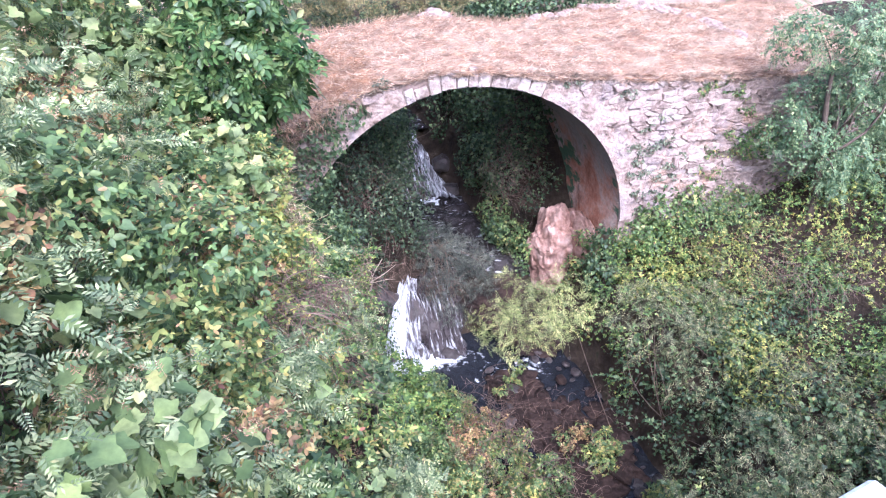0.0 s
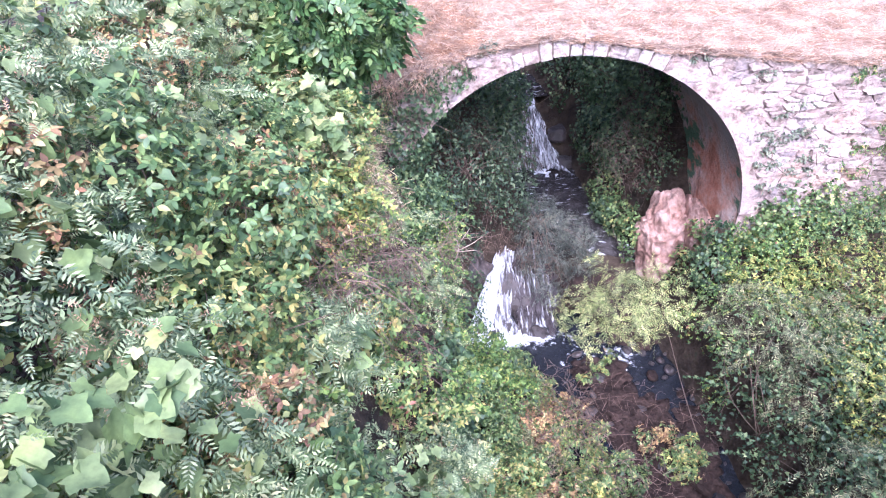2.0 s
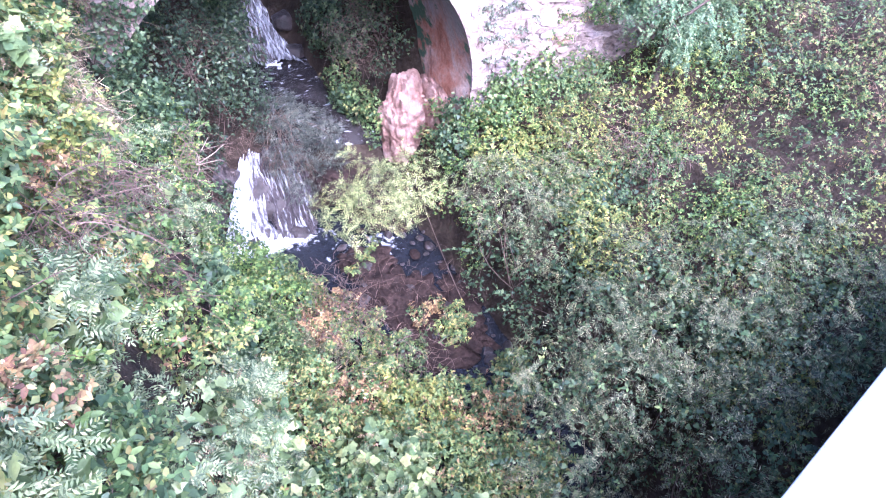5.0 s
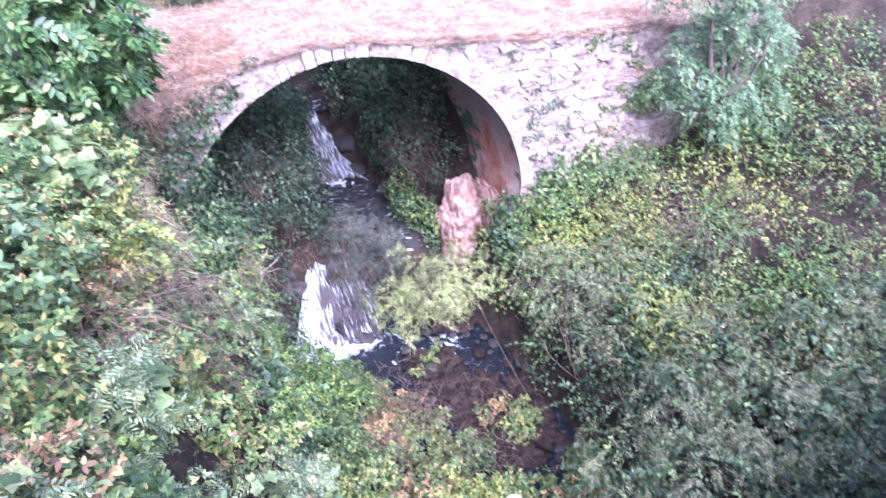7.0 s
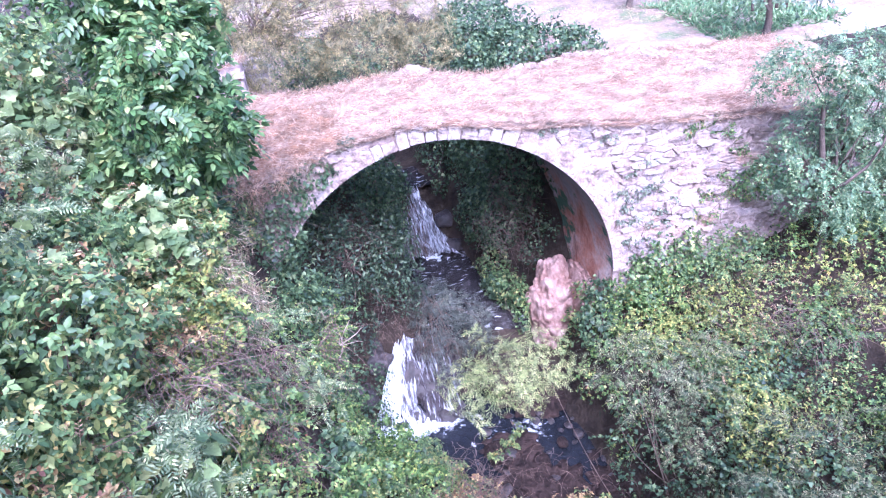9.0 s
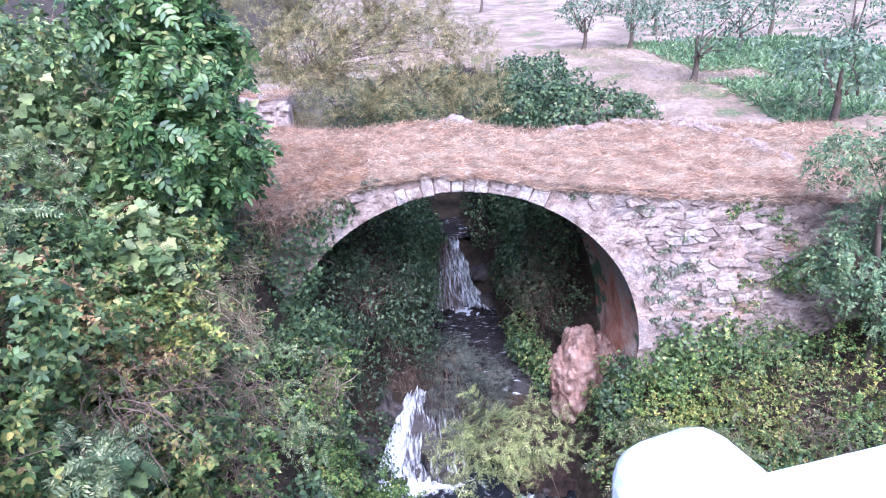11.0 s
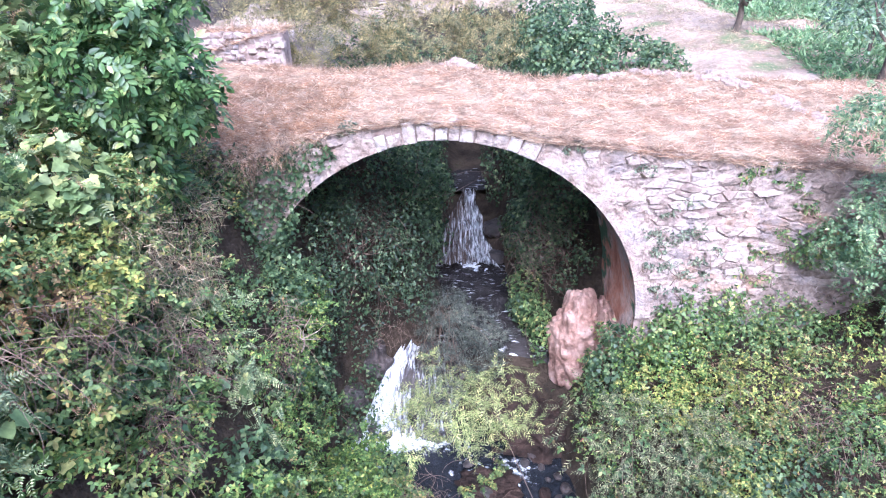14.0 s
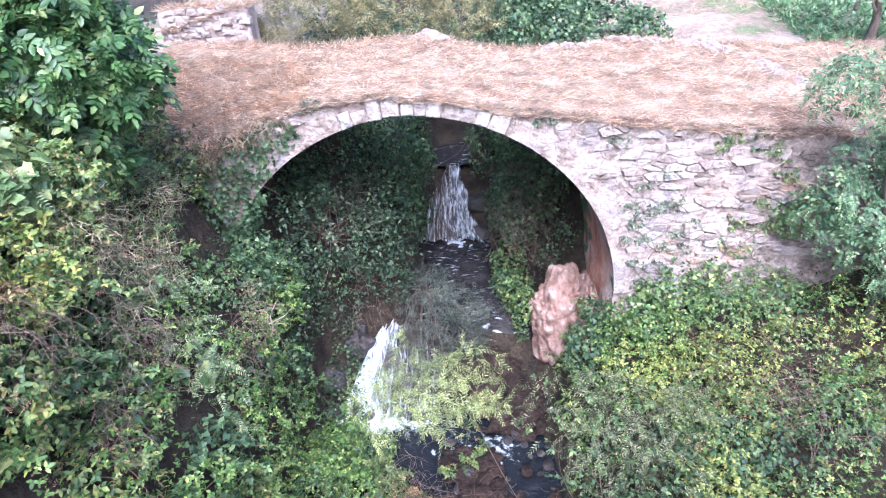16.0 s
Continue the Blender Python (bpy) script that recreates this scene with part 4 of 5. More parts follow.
def bush(kind, blobs, rnd, base=None, facing=(0, -0.4, 1), amount=1.0, stems=5, size=1.0, label=""):
    name, leaf, mat, leaf_size, per_m2, text, cat = SPECIES[kind]
    if leaf is TRIPLE and blobs[0][0] < 0 and blobs[0][1] < -4.2:
        leaf, per_m2 = TRIPLE_FINE, per_m2 * 0.85
    b = np.array(blobs, float)
    if base is None:
        base = b[:, :3].mean(0) - np.array([0, 0, b[:, 5].max() * 0.9])
    ob = thing(name, label or text, cat, at=base)
    area = (2.2 * (b[:, 3] * b[:, 4] + b[:, 4] * b[:, 5] + b[:, 3] * b[:, 5])).sum()
    local = b.copy()
    local[:, :3] -= np.array(base)
    leaves_on("foliage", leaf, mat, ob, int(per_m2 * area * amount), local, leaf_size * size, rnd, facing, depth=0.62)
    if base[1] < 0.2:
        tagged(part("new_growth", shoots(leaf, local, leaf_size * size, rnd, facing, 6 if base[0] > 0 else 8), mat, ob), kind="stuff")
    if kind in MIXED:
        other, share = MIXED[kind]
        _, leaf2, mat2, size2, per2, _, _ = SPECIES[other]
        tagged(leaves_on("intergrowth", leaf2, mat2, ob, int(per2 * area * amount * share), local, size2 * size, rnd, facing), kind="stuff")
    if kind in ("hop", "pinnate", "autumn"):
        heads, _ = shell(max(3, int(6.5 * area)), local, rnd, facing, 0.1)
        at = np.repeat(heads, 6, axis=0) + rnd.normal(size=(len(heads) * 6, 3)) * 0.06
        way = unit(rnd.normal(size=at.shape) + np.array([0, 0, 0.5]))
        nrm = unit(np.cross(way, rnd.normal(size=at.shape)))
        tagged(part("seed_head", leaf_mesh("seed_head", PLUME, at, nrm, way, rnd.uniform(0.08, 0.19, len(at))), L_DRY, ob), kind="stuff")
    stems_to("stem", (0, 0, 0), local, stems, 0.009, M_TWIG, ob, rnd)
    return ob


def bank_species(x, y, rnd):
    if x < 0:
        if y < -4.2:
            pick = ("hop", "pinnate", "hop", "bright", "pinnate", "bramble", "autumn", "pinnate")
        elif y < -2.4:
            pick = ("pinnate", "bright", "ivy", "bramble", "autumn", "ivy")
        elif x > -2.9:
            pick = ("bright", "bright", "ivy", "bramble", "bright")
        else:
            pick = ("bramble", "autumn", "ivy", "bramble")
    else:
        if x < 3.3 and y < -1.5:
            return ("ivy", "sallow", "ivy", "bramble")[int(rnd.integers(4))]
        pick = ("bright", "autumn", "yellow", "ivy", "bramble", "autumn", "bright") if y < -0.8 else ("bright", "bramble", "bright")
    return pick[int(rnd.integers(len(pick)))]


veg = np.random.default_rng(11)
spots = [(x, y, None) for y in np.arange(-7.8, -0.1, 0.62) for x in np.arange(-4.5, -2.3, 0.55)]
spots += [(x, y, None) for y in np.arange(-7.4, -0.2, 0.78) for x in np.arange(2.4, 9.8, 0.84) if x < 6 or y > -4]
spots += [(x, y, None) for y in (-4.5, -5.4, -6.3) for x in (6.3, 7.3)]
spots += [(x, y, None) for y in np.arange(-3.6, -0.4, 0.6) for x in (2.85, 3.5)]
spots += [(-2.38, y, z) for y in np.arange(-6.6, 0.1, 0.6) for z in (0.2, 0.85, 1.5, 2.05)]
spots += [(-2.25, y, -0.55) for y in np.arange(-3.0, 0.9, 0.55)]
channel = [(x, y, None) for y in np.arange(2.9, 11, 0.75) for x in (-1.9, -1.45, -1.0, 1.6, 2.1, 2.6) if x != 1.6 or y > 4.5]
channel += [(x, y, None) for y in (0.5, 1.1, 1.7, 2.3) for x in (-2.45, -2.1)]
channel += [(0.85, 8.3, 1.3), (-0.65, 8.4, 1.4), (0.2, 9.5, 1.6), (0.7, 9.4, 2.2), (-0.4, 9.4, 2.3)]
channel += [(-0.85, 6.4, 1.0), (-0.75, 7.2, 1.35), (-0.7, 5.6, 0.7)]
channel += [(0.3, 11.6, 2.0), (-0.4, 11.6, 2.6), (0.9, 11.6, 2.8), (0.3, 11.8, 3.4), (-0.7, 11.4, 3.6), (1.2, 11.4, 3.8), (0.3, 12, 4.4)]
for x, y, up in spots + channel:
    x, y = x + veg.uniform(-0.2, 0.2) * (up is None), y + veg.uniform(-0.22, 0.22)
    z = float(ground_z(x, y)) if up is None else up + veg.uniform(-0.2, 0.2)
    r = veg.uniform(0.38, 0.6) if up is None else veg.uniform(0.26, 0.4)
    blobs = [(x, y, z + 0.12, r, r, r * 0.9)]
    for _ in range(2):
        q = veg.uniform(0.5, 0.75) * r
        bx, by = x + veg.uniform(-0.4, 0.4) * (1 if up is None else 0.4), y + veg.uniform(-0.4, 0.4)
        blobs.append((bx, by, (float(ground_z(bx, by)) + 0.28) if up is None else z + veg.uniform(-0.2, 0.3), q, q, q))
    side = 0.5 if x < 0 else -0.35
    bush("ivy" if y > 0.3 else bank_species(x, y, veg), blobs, veg, facing=(side, -0.4, 0.9 if up is None else 0.3), stems=3, size=0.78 if x > 0 or y > -2.5 else 1.0, amount=0.5 if y > 0.3 else (0.5 if up is not None and y < -3.5 else 0.36 if 0 < x < 3.3 and y < -1.5 else 0.58 if x < 5.5 else 0.3), base=(x, y, z - 0.05))

# tall growth on the bank next to the camera's bridge
for k, (x, y, z, r, kind) in enumerate([(-4.1, -7.6, 5.9, 0.6, "hop"), (-3.7, -7.0, 5.6, 0.5, "pinnate"), (-4.3, -6.6, 6.2, 0.6, "pinnate"), (-3.7, -6.2, 5.6, 0.5, "autumn"), (-4.2, -5.6, 6.2, 0.6, "bramble"),
                                        (-3.7, -5.2, 5.7, 0.55, "bramble"), (-4.4, -4.7, 6.2, 0.6, "pinnate"), (-3.6, -4.4, 5.2, 0.5, "autumn"), (-4.0, -3.9, 5.7, 0.55, "bramble"), (-4.8, -5.8, 6.7, 0.7, "pinnate"),
                                        (-4.9, -7.2, 6.8, 0.7, "pinnate"), (-5.0, -4.4, 6.7, 0.7, "pinnate"), (-4.5, -3.3, 6.2, 0.6, "pinnate"), (-3.4, -3.6, 4.7, 0.5, "autumn"), (-3.4, -5.6, 4.7, 0.5, "pinnate"),
                                        (-3.3, -6.6, 4.6, 0.5, "bramble"), (-5.6, -5.2, 7.2, 0.8, "bramble"), (-5.6, -6.8, 7.3, 0.8, "hop"), (-5.4, -3.4, 6.9, 0.8, "hop"), (-3.15, -4.6, 4.2, 0.45, "autumn"), (-4.3, -2.5, 6.3, 0.5, "hop"), (-5.0, -1.5, 6.6, 0.7, "hop"), (-5.2, -0.6, 6.6, 0.7, "pinnate"), (-4.6, -0.9, 6.0, 0.6, "bramble"), (-4.9, 0.5, 6.3, 0.7, "bramble"), (-4.4, 1.2, 5.8, 0.5, "ivy"), (-4.1, -2.3, 5.6, 0.45, "autumn"), (-4.6, -2.3, 7.1, 0.55, "bramble"), (-3.9, -4.9, 5.9, 0.3, "dead"), (-4.3, -6.1, 6.6, 0.3, "dead"), (-3.45, -4.0, 4.95, 0.3, "dead"), (-3.25, -2.75, 5.2, 0.35, "autumn"), (-3.55, -3.2, 5.5, 0.4, "hop"), (-3.2, -3.6, 4.9, 0.3, "yellow"), (-4.6, -3.9, 6.4, 0.35, "dead"), (-3.5, -6.5, 5.3, 0.3, "dead")]):
    blobs = [(x, y, z, r, r, r)] + [(x + veg.uniform(-0.4, 0.4), y + veg.uniform(-0.4, 0.4), z + veg.uniform(-0.5, 0.3), r * 0.6, r * 0.6, r * 0.6) for _ in range(3)]
    bush(kind, blobs, veg, base=(x - 0.2, y, float(ground_z(x - 0.2, y)) - 0.05), facing=(0.5, -0.5, 0.8), stems=6, amount=0.75)
# bushes at the foot of the bank, beside the pool
for x, y, z, r, kind in [(-1.7, -3.6, 0.2, 0.5, "autumn"), (-1.1, -4.0, -0.1, 0.5, "dead"), (-1.75, -2.6, -0.2, 0.42, "bramble"), (-1.3, -2.9, -0.4, 0.4, "sallow"), (-0.6, -3.6, -0.5, 0.45, "autumn"),
                         (-1.7, -4.6, 0.5, 0.5, "autumn"), (-0.9, -4.9, 0.2, 0.5, "autumn"), (-0.2, -4.4, -0.3, 0.5, "yellow"), (-1.9, -1.8, -0.3, 0.35, "bramble"), (-1.5, -1.9, -0.6, 0.3, "sallow"),
                         (-0.3, -5.5, 0.2, 0.6, "autumn"), (-1.2, -5.7, 0.6, 0.6, "hop"), (-2.0, -5.6, 1.0, 0.5, "bramble"), (-1.8, -6.6, 1.3, 0.6, "pinnate"), (-0.8, -6.6, 0.8, 0.6, "hop"),
                         (-1.3, -0.75, -0.65, 0.32, "bramble"), (-1.75, -0.6, -0.5, 0.35, "bright"), (-0.9, -1.35, -0.7, 0.32, "autumn"), (-0.6, -1.95, -0.65, 0.36, "dead"), (-1.25, -1.55, -0.45, 0.38, "bright"),
                         (-0.45, -2.55, -0.65, 0.36, "autumn"), (-0.95, -2.3, -0.45, 0.38, "dead"), (-1.8, -1.2, -0.25, 0.35, "bright"), (0.75, -2.3, -0.85, 0.2, "dead"), (1.15, -2.9, -0.8, 0.25, "autumn"), (0.35, -3.0, -0.85, 0.25, "bramble"), (0.3, -0.75, -0.92, 0.14, "autumn"),
                         (0.62, -4.23, -0.5, 0.38, "autumn"), (0.77, -5.0, -0.3, 0.42, "dead"), (0.17, -5.49, -0.1, 0.42, "bramble"), (0.83, -5.8, 0.0, 0.45, "autumn"), (-0.02, -4.45, -0.4, 0.35, "dead"), (1.47, -4.27, -0.6, 0.3, "autumn")]:
    blobs = [(x, y, z, r, r, r)] + [(x + veg.uniform(-0.35, 0.35), y + veg.uniform(-0.35, 0.35), z + veg.uniform(-0.15, 0.3), r * 0.6, r * 0.6, r * 0.6) for _ in range(3)]
    bush(kind, blobs, veg, base=(x, y, min(float(ground_z(x, y)), z - r * 0.8) - 0.05), facing=(0.2, -0.5, 0.9), stems=6)
# pale willow growth on the near bank across the stream
for x, y, z, r in [(1.5, -5.0, 0.6, 0.6), (2.4, -4.7, 0.8, 0.6), (3.2, -4.4, 1.1, 0.6), (2.0, -5.9, 1.0, 0.7), (3.0, -5.7, 1.3, 0.7), (1.0, -6.2, 0.8, 0.6), (4.0, -5.2, 1.5, 0.7), (3.6, -6.4, 1.5, 0.7), (4.7, -6.2, 1.6, 0.7), (5.3, -5.2, 1.6, 0.7), (2.6, -6.9, 1.4, 0.6)]:
    blobs = [(x, y, z, r, r, r * 0.8)] + [(x + veg.uniform(-0.45, 0.45), y + veg.uniform(-0.45, 0.45), z + veg.uniform(-0.15, 0.4), r * 0.6, r * 0.6, r * 0.6) for _ in range(3)]
    bush("ivy", blobs, veg, base=(x, y, min(float(ground_z(x, y)), z - r * 0.7) - 0.05), facing=(-0.2, -0.5, 0.9), stems=3, amount=0.24, size=0.8)
    lifted = [(a, b, c + 0.15, d * 1.1, e * 1.1, f * 1.15) for a, b, c, d, e, f in blobs]
    bush("sallow", lifted, veg, base=(x, y, min(float(ground_z(x, y)), z - r * 0.7) - 0.05), facing=(-0.2, -0.5, 0.9), stems=7, size=1.0, amount=0.19)

# ---- larger shrubs ----
bush("willow", [(-0.1, -3.0, 2.75, 0.45, 0.4, 0.35), (-0.55, -2.75, 2.35, 0.35, 0.35, 0.3), (0.4, -2.6, 2.5, 0.4, 0.4, 0.32), (0.1, -2.4, 2.0, 0.45, 0.45, 0.32)],
     veg, base=(1.35, -2.5, -0.4), amount=0.5, stems=2)
bush("sallow", [(1.45, -2.8, 2.2, 0.5, 0.5, 0.4), (1.95, -2.8, 1.8, 0.6, 0.55, 0.5), (2.5, -2.6, 1.7, 0.6, 0.6, 0.6), (2.4, -3.3, 1.5, 0.6, 0.45, 0.5), (2.1, -2.1, 1.2, 0.5, 0.5, 0.5), (2.7, -2.0, 1.1, 0.6, 0.6, 0.5)],
     veg, base=(2.3, -2.7, -0.4), amount=0.27, stems=9)


def tree(name, label, base, height, lean, blobs, leaf, leaf_mat, leaf_size, count, rnd, facing=(0, -0.3, 1), trunk=0.09, limbs=9, cat="tree", bark=None):
    ob = thing(name, label, cat, at=base)
    b = np.array(blobs, float)
    b[:, :3] -= np.array(base)
    top = np.array([lean[0], lean[1], height])
    s = np.linspace(0, 1, 8)[:, None]
    path = top * s + 0.05 * height * np.sin(s * 5) * np.array([[1, 0.6, 0]])
    pieces = [tube(path, trunk * np.linspace(1, 0.35, 8), 7)]
    part("trunk", tri_mesh("trunk", *join(pieces)), bark or M_BARK, ob, "", True)
    stems_to("limb", tuple(top * 0.55), b, limbs, trunk * 0.35, bark or M_BARK, ob, rnd)
    leaves_on("crown", leaf, leaf_mat, ob, count, b, leaf_size, rnd, facing, 0.7, 0.5)
    return ob


tree("broadleaf_tree", "young tree with broad glossy green drooping leaves on the bank", (-3.6, -1.5, 4.5), 2.0, (0.1, -0.1),
     [(-3.0, -2.0, 6.1, 0.45, 0.45, 0.5), (-3.45, -2.2, 6.3, 0.5, 0.5, 0.6), (-3.2, -1.8, 6.9, 0.6, 0.6, 0.6), (-2.85, -1.7, 5.75, 0.3, 0.3, 0.35), (-3.45, -1.7, 5.55, 0.45, 0.4, 0.4), (-3.5, -1.6, 7.5, 0.7, 0.6, 0.6), (-3.5, -1.8, 5.05, 0.42, 0.35, 0.35)],
     COMPOUND, L_WALNUT, 0.22, 2350, veg, (0.2, -0.6, 0.8))
fe = np.random.default_rng(17)
sprigs = [(4.7 + 2.8 * u, -0.75 + fe.uniform(-0.35, 0.35), 2.3 + 2.9 * w, fe.uniform(0.2, 0.42), fe.uniform(0.2, 0.38), fe.uniform(0.22, 0.5)) for u, w in fe.random((52, 2)) if u > 0.22 * abs(w - 0.75)]
tree("feathery_tree", "soft blue-green feathery shrub hanging against the bridge wall", (5.9, -0.9, 1.3), 3.2, (-0.2, 0.1), sprigs, PINNATE, L_FEATHER, 0.2, 3000, fe, (-0.2, -0.7, 0.6), limbs=16)
tagged(leaves_on("creeper", OVATE, L_FEATHER, bpy.data.objects["feathery_tree"], 12000, [(a - 5.9, b + 0.9, c - 1.3, d, e, f) for a, b, c, d, e, f in sprigs], 0.06, fe, (-0.2, -0.7, 0.6)), kind="stuff")

# ---- ivy on the bridge and banks under the arch ----
def patch(name, label, cat, leaf, mat, blobs, count, size, rnd, facing=(0, -1, 0.4), stems=6, droop=0.6, lift=0.3):
    b = np.array(blobs, float)
    base = b[0, :3].copy()
    b[:, :3] -= base
    ob = thing(name, label, cat, at=base)
    leaves_on("foliage", leaf, mat, ob, count, b, size, rnd, facing, droop, 0.4, lift)
    stems_to("stem", (0, 0, -0.1), b, stems, 0.008, M_TWIG, ob, rnd)
    return ob


patch("ivy_patch", "dark ivy draped over the bridge wall beside the arch", "ivy", IVY, L_IVY,
      [(-3.0, -0.05, 3.6, 0.7, 0.25, 0.7), (-3.4, -0.1, 4.3, 0.6, 0.25, 0.45), (-2.55, -0.03, 4.25, 0.45, 0.12, 0.35), (-2.8, -0.1, 2.7, 0.6, 0.3, 0.6), (-2.1, -0.03, 4.55, 0.4, 0.1, 0.22)], 4600, 0.062, veg)
# this shrub's foliage has the arch's shade put into its colour
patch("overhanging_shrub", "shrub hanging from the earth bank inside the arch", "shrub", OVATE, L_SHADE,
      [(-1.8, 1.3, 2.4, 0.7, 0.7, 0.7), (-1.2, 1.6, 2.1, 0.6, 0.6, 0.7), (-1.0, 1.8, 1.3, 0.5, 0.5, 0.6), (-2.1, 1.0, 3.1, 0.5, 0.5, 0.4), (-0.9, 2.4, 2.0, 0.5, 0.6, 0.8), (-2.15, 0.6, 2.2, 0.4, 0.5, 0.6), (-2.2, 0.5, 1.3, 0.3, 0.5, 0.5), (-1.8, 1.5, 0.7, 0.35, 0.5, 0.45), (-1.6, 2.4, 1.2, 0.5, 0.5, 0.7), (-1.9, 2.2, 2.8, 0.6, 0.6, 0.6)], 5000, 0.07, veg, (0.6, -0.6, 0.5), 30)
patch("leaning_shrub", "dull grey-green twiggy shrub drooping over the lip of the fall", "shrub", SPRAY, L_GREY,
      [(-0.35, 2.2, 0.6, 0.5, 0.35, 0.28), (0.15, 2.2, 0.35, 0.45, 0.35, 0.26), (-0.35, 1.8, 0.35, 0.5, 0.3, 0.3), (-0.4, 1.4, 0.0, 0.45, 0.25, 0.3), (0.15, 1.6, 0.0, 0.45, 0.3, 0.3), (-0.25, 2.5, 0.65, 0.3, 0.3, 0.25), (-0.3, 1.0, -0.4, 0.35, 0.2, 0.2), (-0.05, 2.0, 0.5, 0.3, 0.25, 0.2), (0.5, 2.0, 0.1, 0.35, 0.3, 0.25), (0.35, 1.6, -0.2, 0.4, 0.3, 0.3)], 2600, 0.17, veg, (0.2, -0.6, 0.8), 50)
patch("ivy_curtain", "ivy curtain hanging down the bank behind the arch", "ivy", IVY, L_IVY,
      [(1.95, 3.4, 2.6, 0.6, 0.7, 1.2), (1.55, 3.6, 1.5, 0.5, 0.7, 0.8), (1.4, 3.4, 3.9, 0.8, 0.5, 0.6), (0.5, 4.4, 4.3, 0.9, 0.6, 0.5), (1.9, 5.4, 2.4, 0.7, 1.0, 1.3), (1.35, 4.6, 1.0, 0.45, 0.8, 0.7), (1.6, 7.4, 2.6, 0.7, 1.0, 1.3), (1.25, 2.9, 0.2, 0.3, 0.5, 0.4)], 11000, 0.075, veg, (-0.7, -0.7, 0.1))
patch("ivy_curtain", "ivy covering the earth bank behind the arch", "ivy", IVY, L_IVY,
      [(-1.0, 3.6, 2.4, 0.7, 0.8, 1.1), (-0.5, 4.6, 2.3, 0.38, 0.4, 0.5), (-0.45, 6.3, 1.6, 0.32, 0.4, 0.45), (-0.6, 5.0, 1.9, 0.4, 0.6, 0.6), (-0.75, 4.4, 1.3, 0.4, 0.5, 0.6), (-1.1, 5.0, 2.4, 0.7, 0.9, 1.2), (-1.0, 7.0, 2.8, 0.6, 1.0, 1.1), (-0.5, 9.5, 3.2, 0.8, 1.0, 1.2), (1.5, 10, 3.4, 0.8, 1.0, 1.2), (0.4, 12.0, 3.4, 1.2, 0.8, 1.5), (0.3, 11.0, 2.4, 1.0, 0.5, 1.1), (1.15, 8.6, 2.1, 0.5, 0.6, 1.0), (-0.7, 8.5, 2.2, 0.4, 0.6, 0.9), (0.9, 6.9, 1.5, 0.35, 0.5, 0.6)], 10500, 0.075, veg, (0.6, -0.7, 0.2))
patch("ivy_patch", "green ivy at the foot of the bridge pier", "ivy", IVY, L_IVY,
      [(2.45, 0.1, 1.35, 0.25, 0.2, 0.3), (2.3, -0.2, 0.9, 0.4, 0.35, 0.45)], 1100, 0.06, veg, (-0.2, -0.6, 0.7))
patch("ivy_patch", "green ivy hanging beside the pinkish boulder", "ivy", IVY, L_BRAMBLE,
      [(1.4, 2.5, 0.2, 0.35, 0.4, 0.5), (1.5, 1.95, 0.2, 0.25, 0.35, 0.55), (1.3, 3.2, 0.4, 0.35, 0.5, 0.5)], 1500, 0.06, veg, (-0.2, -0.6, 0.7))
rock("boulder", (2.62, 1.35, 0.35), (0.3, 0.95, 0.85), 7.7, M_ROCK, "pinkish weathered rock at the springing of the vault", 0.22, 0, 6, 0.22)
patch("ivy_patch", "green ivy between the boulder and the vault", "ivy", IVY, L_BRAMBLE,
      [(2.5, 0.55, 0.75, 0.2, 0.3, 0.4), (2.3, 0.9, 0.2, 0.2, 0.25, 0.3), (2.42, 0.95, 0.85, 0.14, 0.2, 0.25), (2.2, 0.95, -0.35, 0.3, 0.2, 0.25)], 760, 0.06, veg, (-0.2, -0.6, 0.7))
patch("creeper", "bright green creeper climbing the foot of the bridge wall", "creeper", IVY, L_BRAMBLE,
      [(3.6, -0.15, 1.75, 0.6, 0.3, 0.55), (3.1, -0.2, 1.5, 0.4, 0.3, 0.4), (5.2, -0.1, 3.0, 0.5, 0.15, 0.3), (4.9, -0.1, 1.6, 0.7, 0.3, 0.4)], 3000, 0.06, veg)

# ---- behind the bridge ----
patch("thicket", "tall olive-brown thicket of thin stems behind the bridge", "shrub", SPRAY, L_THICKET,
      [(-2.6, 4.8, 6.0, 0.9, 0.8, 1.1), (-1.5, 4.6, 5.9, 0.9, 0.7, 1.0), (-0.4, 4.8, 5.9, 0.9, 0.7, 1.0), (0.5, 5.2, 5.7, 0.7, 0.7, 0.9), (-2.0, 5.4, 7.0, 1.0, 0.8, 0.9), (-0.6, 5.6, 6.9, 1.0, 0.8, 0.8), (-3.6, 5.2, 6.6, 0.9, 0.8, 1.2), (-1.4, 6.2, 7.6, 1.2, 0.9, 0.9), (-2.2, 4.1, 5.3, 1.0, 0.6, 0.5), (-0.6, 4.1, 5.2, 1.0, 0.6, 0.5), (0.6, 4.5, 5.1, 0.7, 0.6, 0.5), (-3.4, 4.3, 5.6, 0.9, 0.6, 0.7), (-2.8, 3.9, 5.5, 0.6, 0.4, 0.6), (-2.7, 4.1, 6.3, 0.7, 0.5, 0.6)], 9400, 0.28, veg, (0, -0.7, 0.6), 130, -0.9)
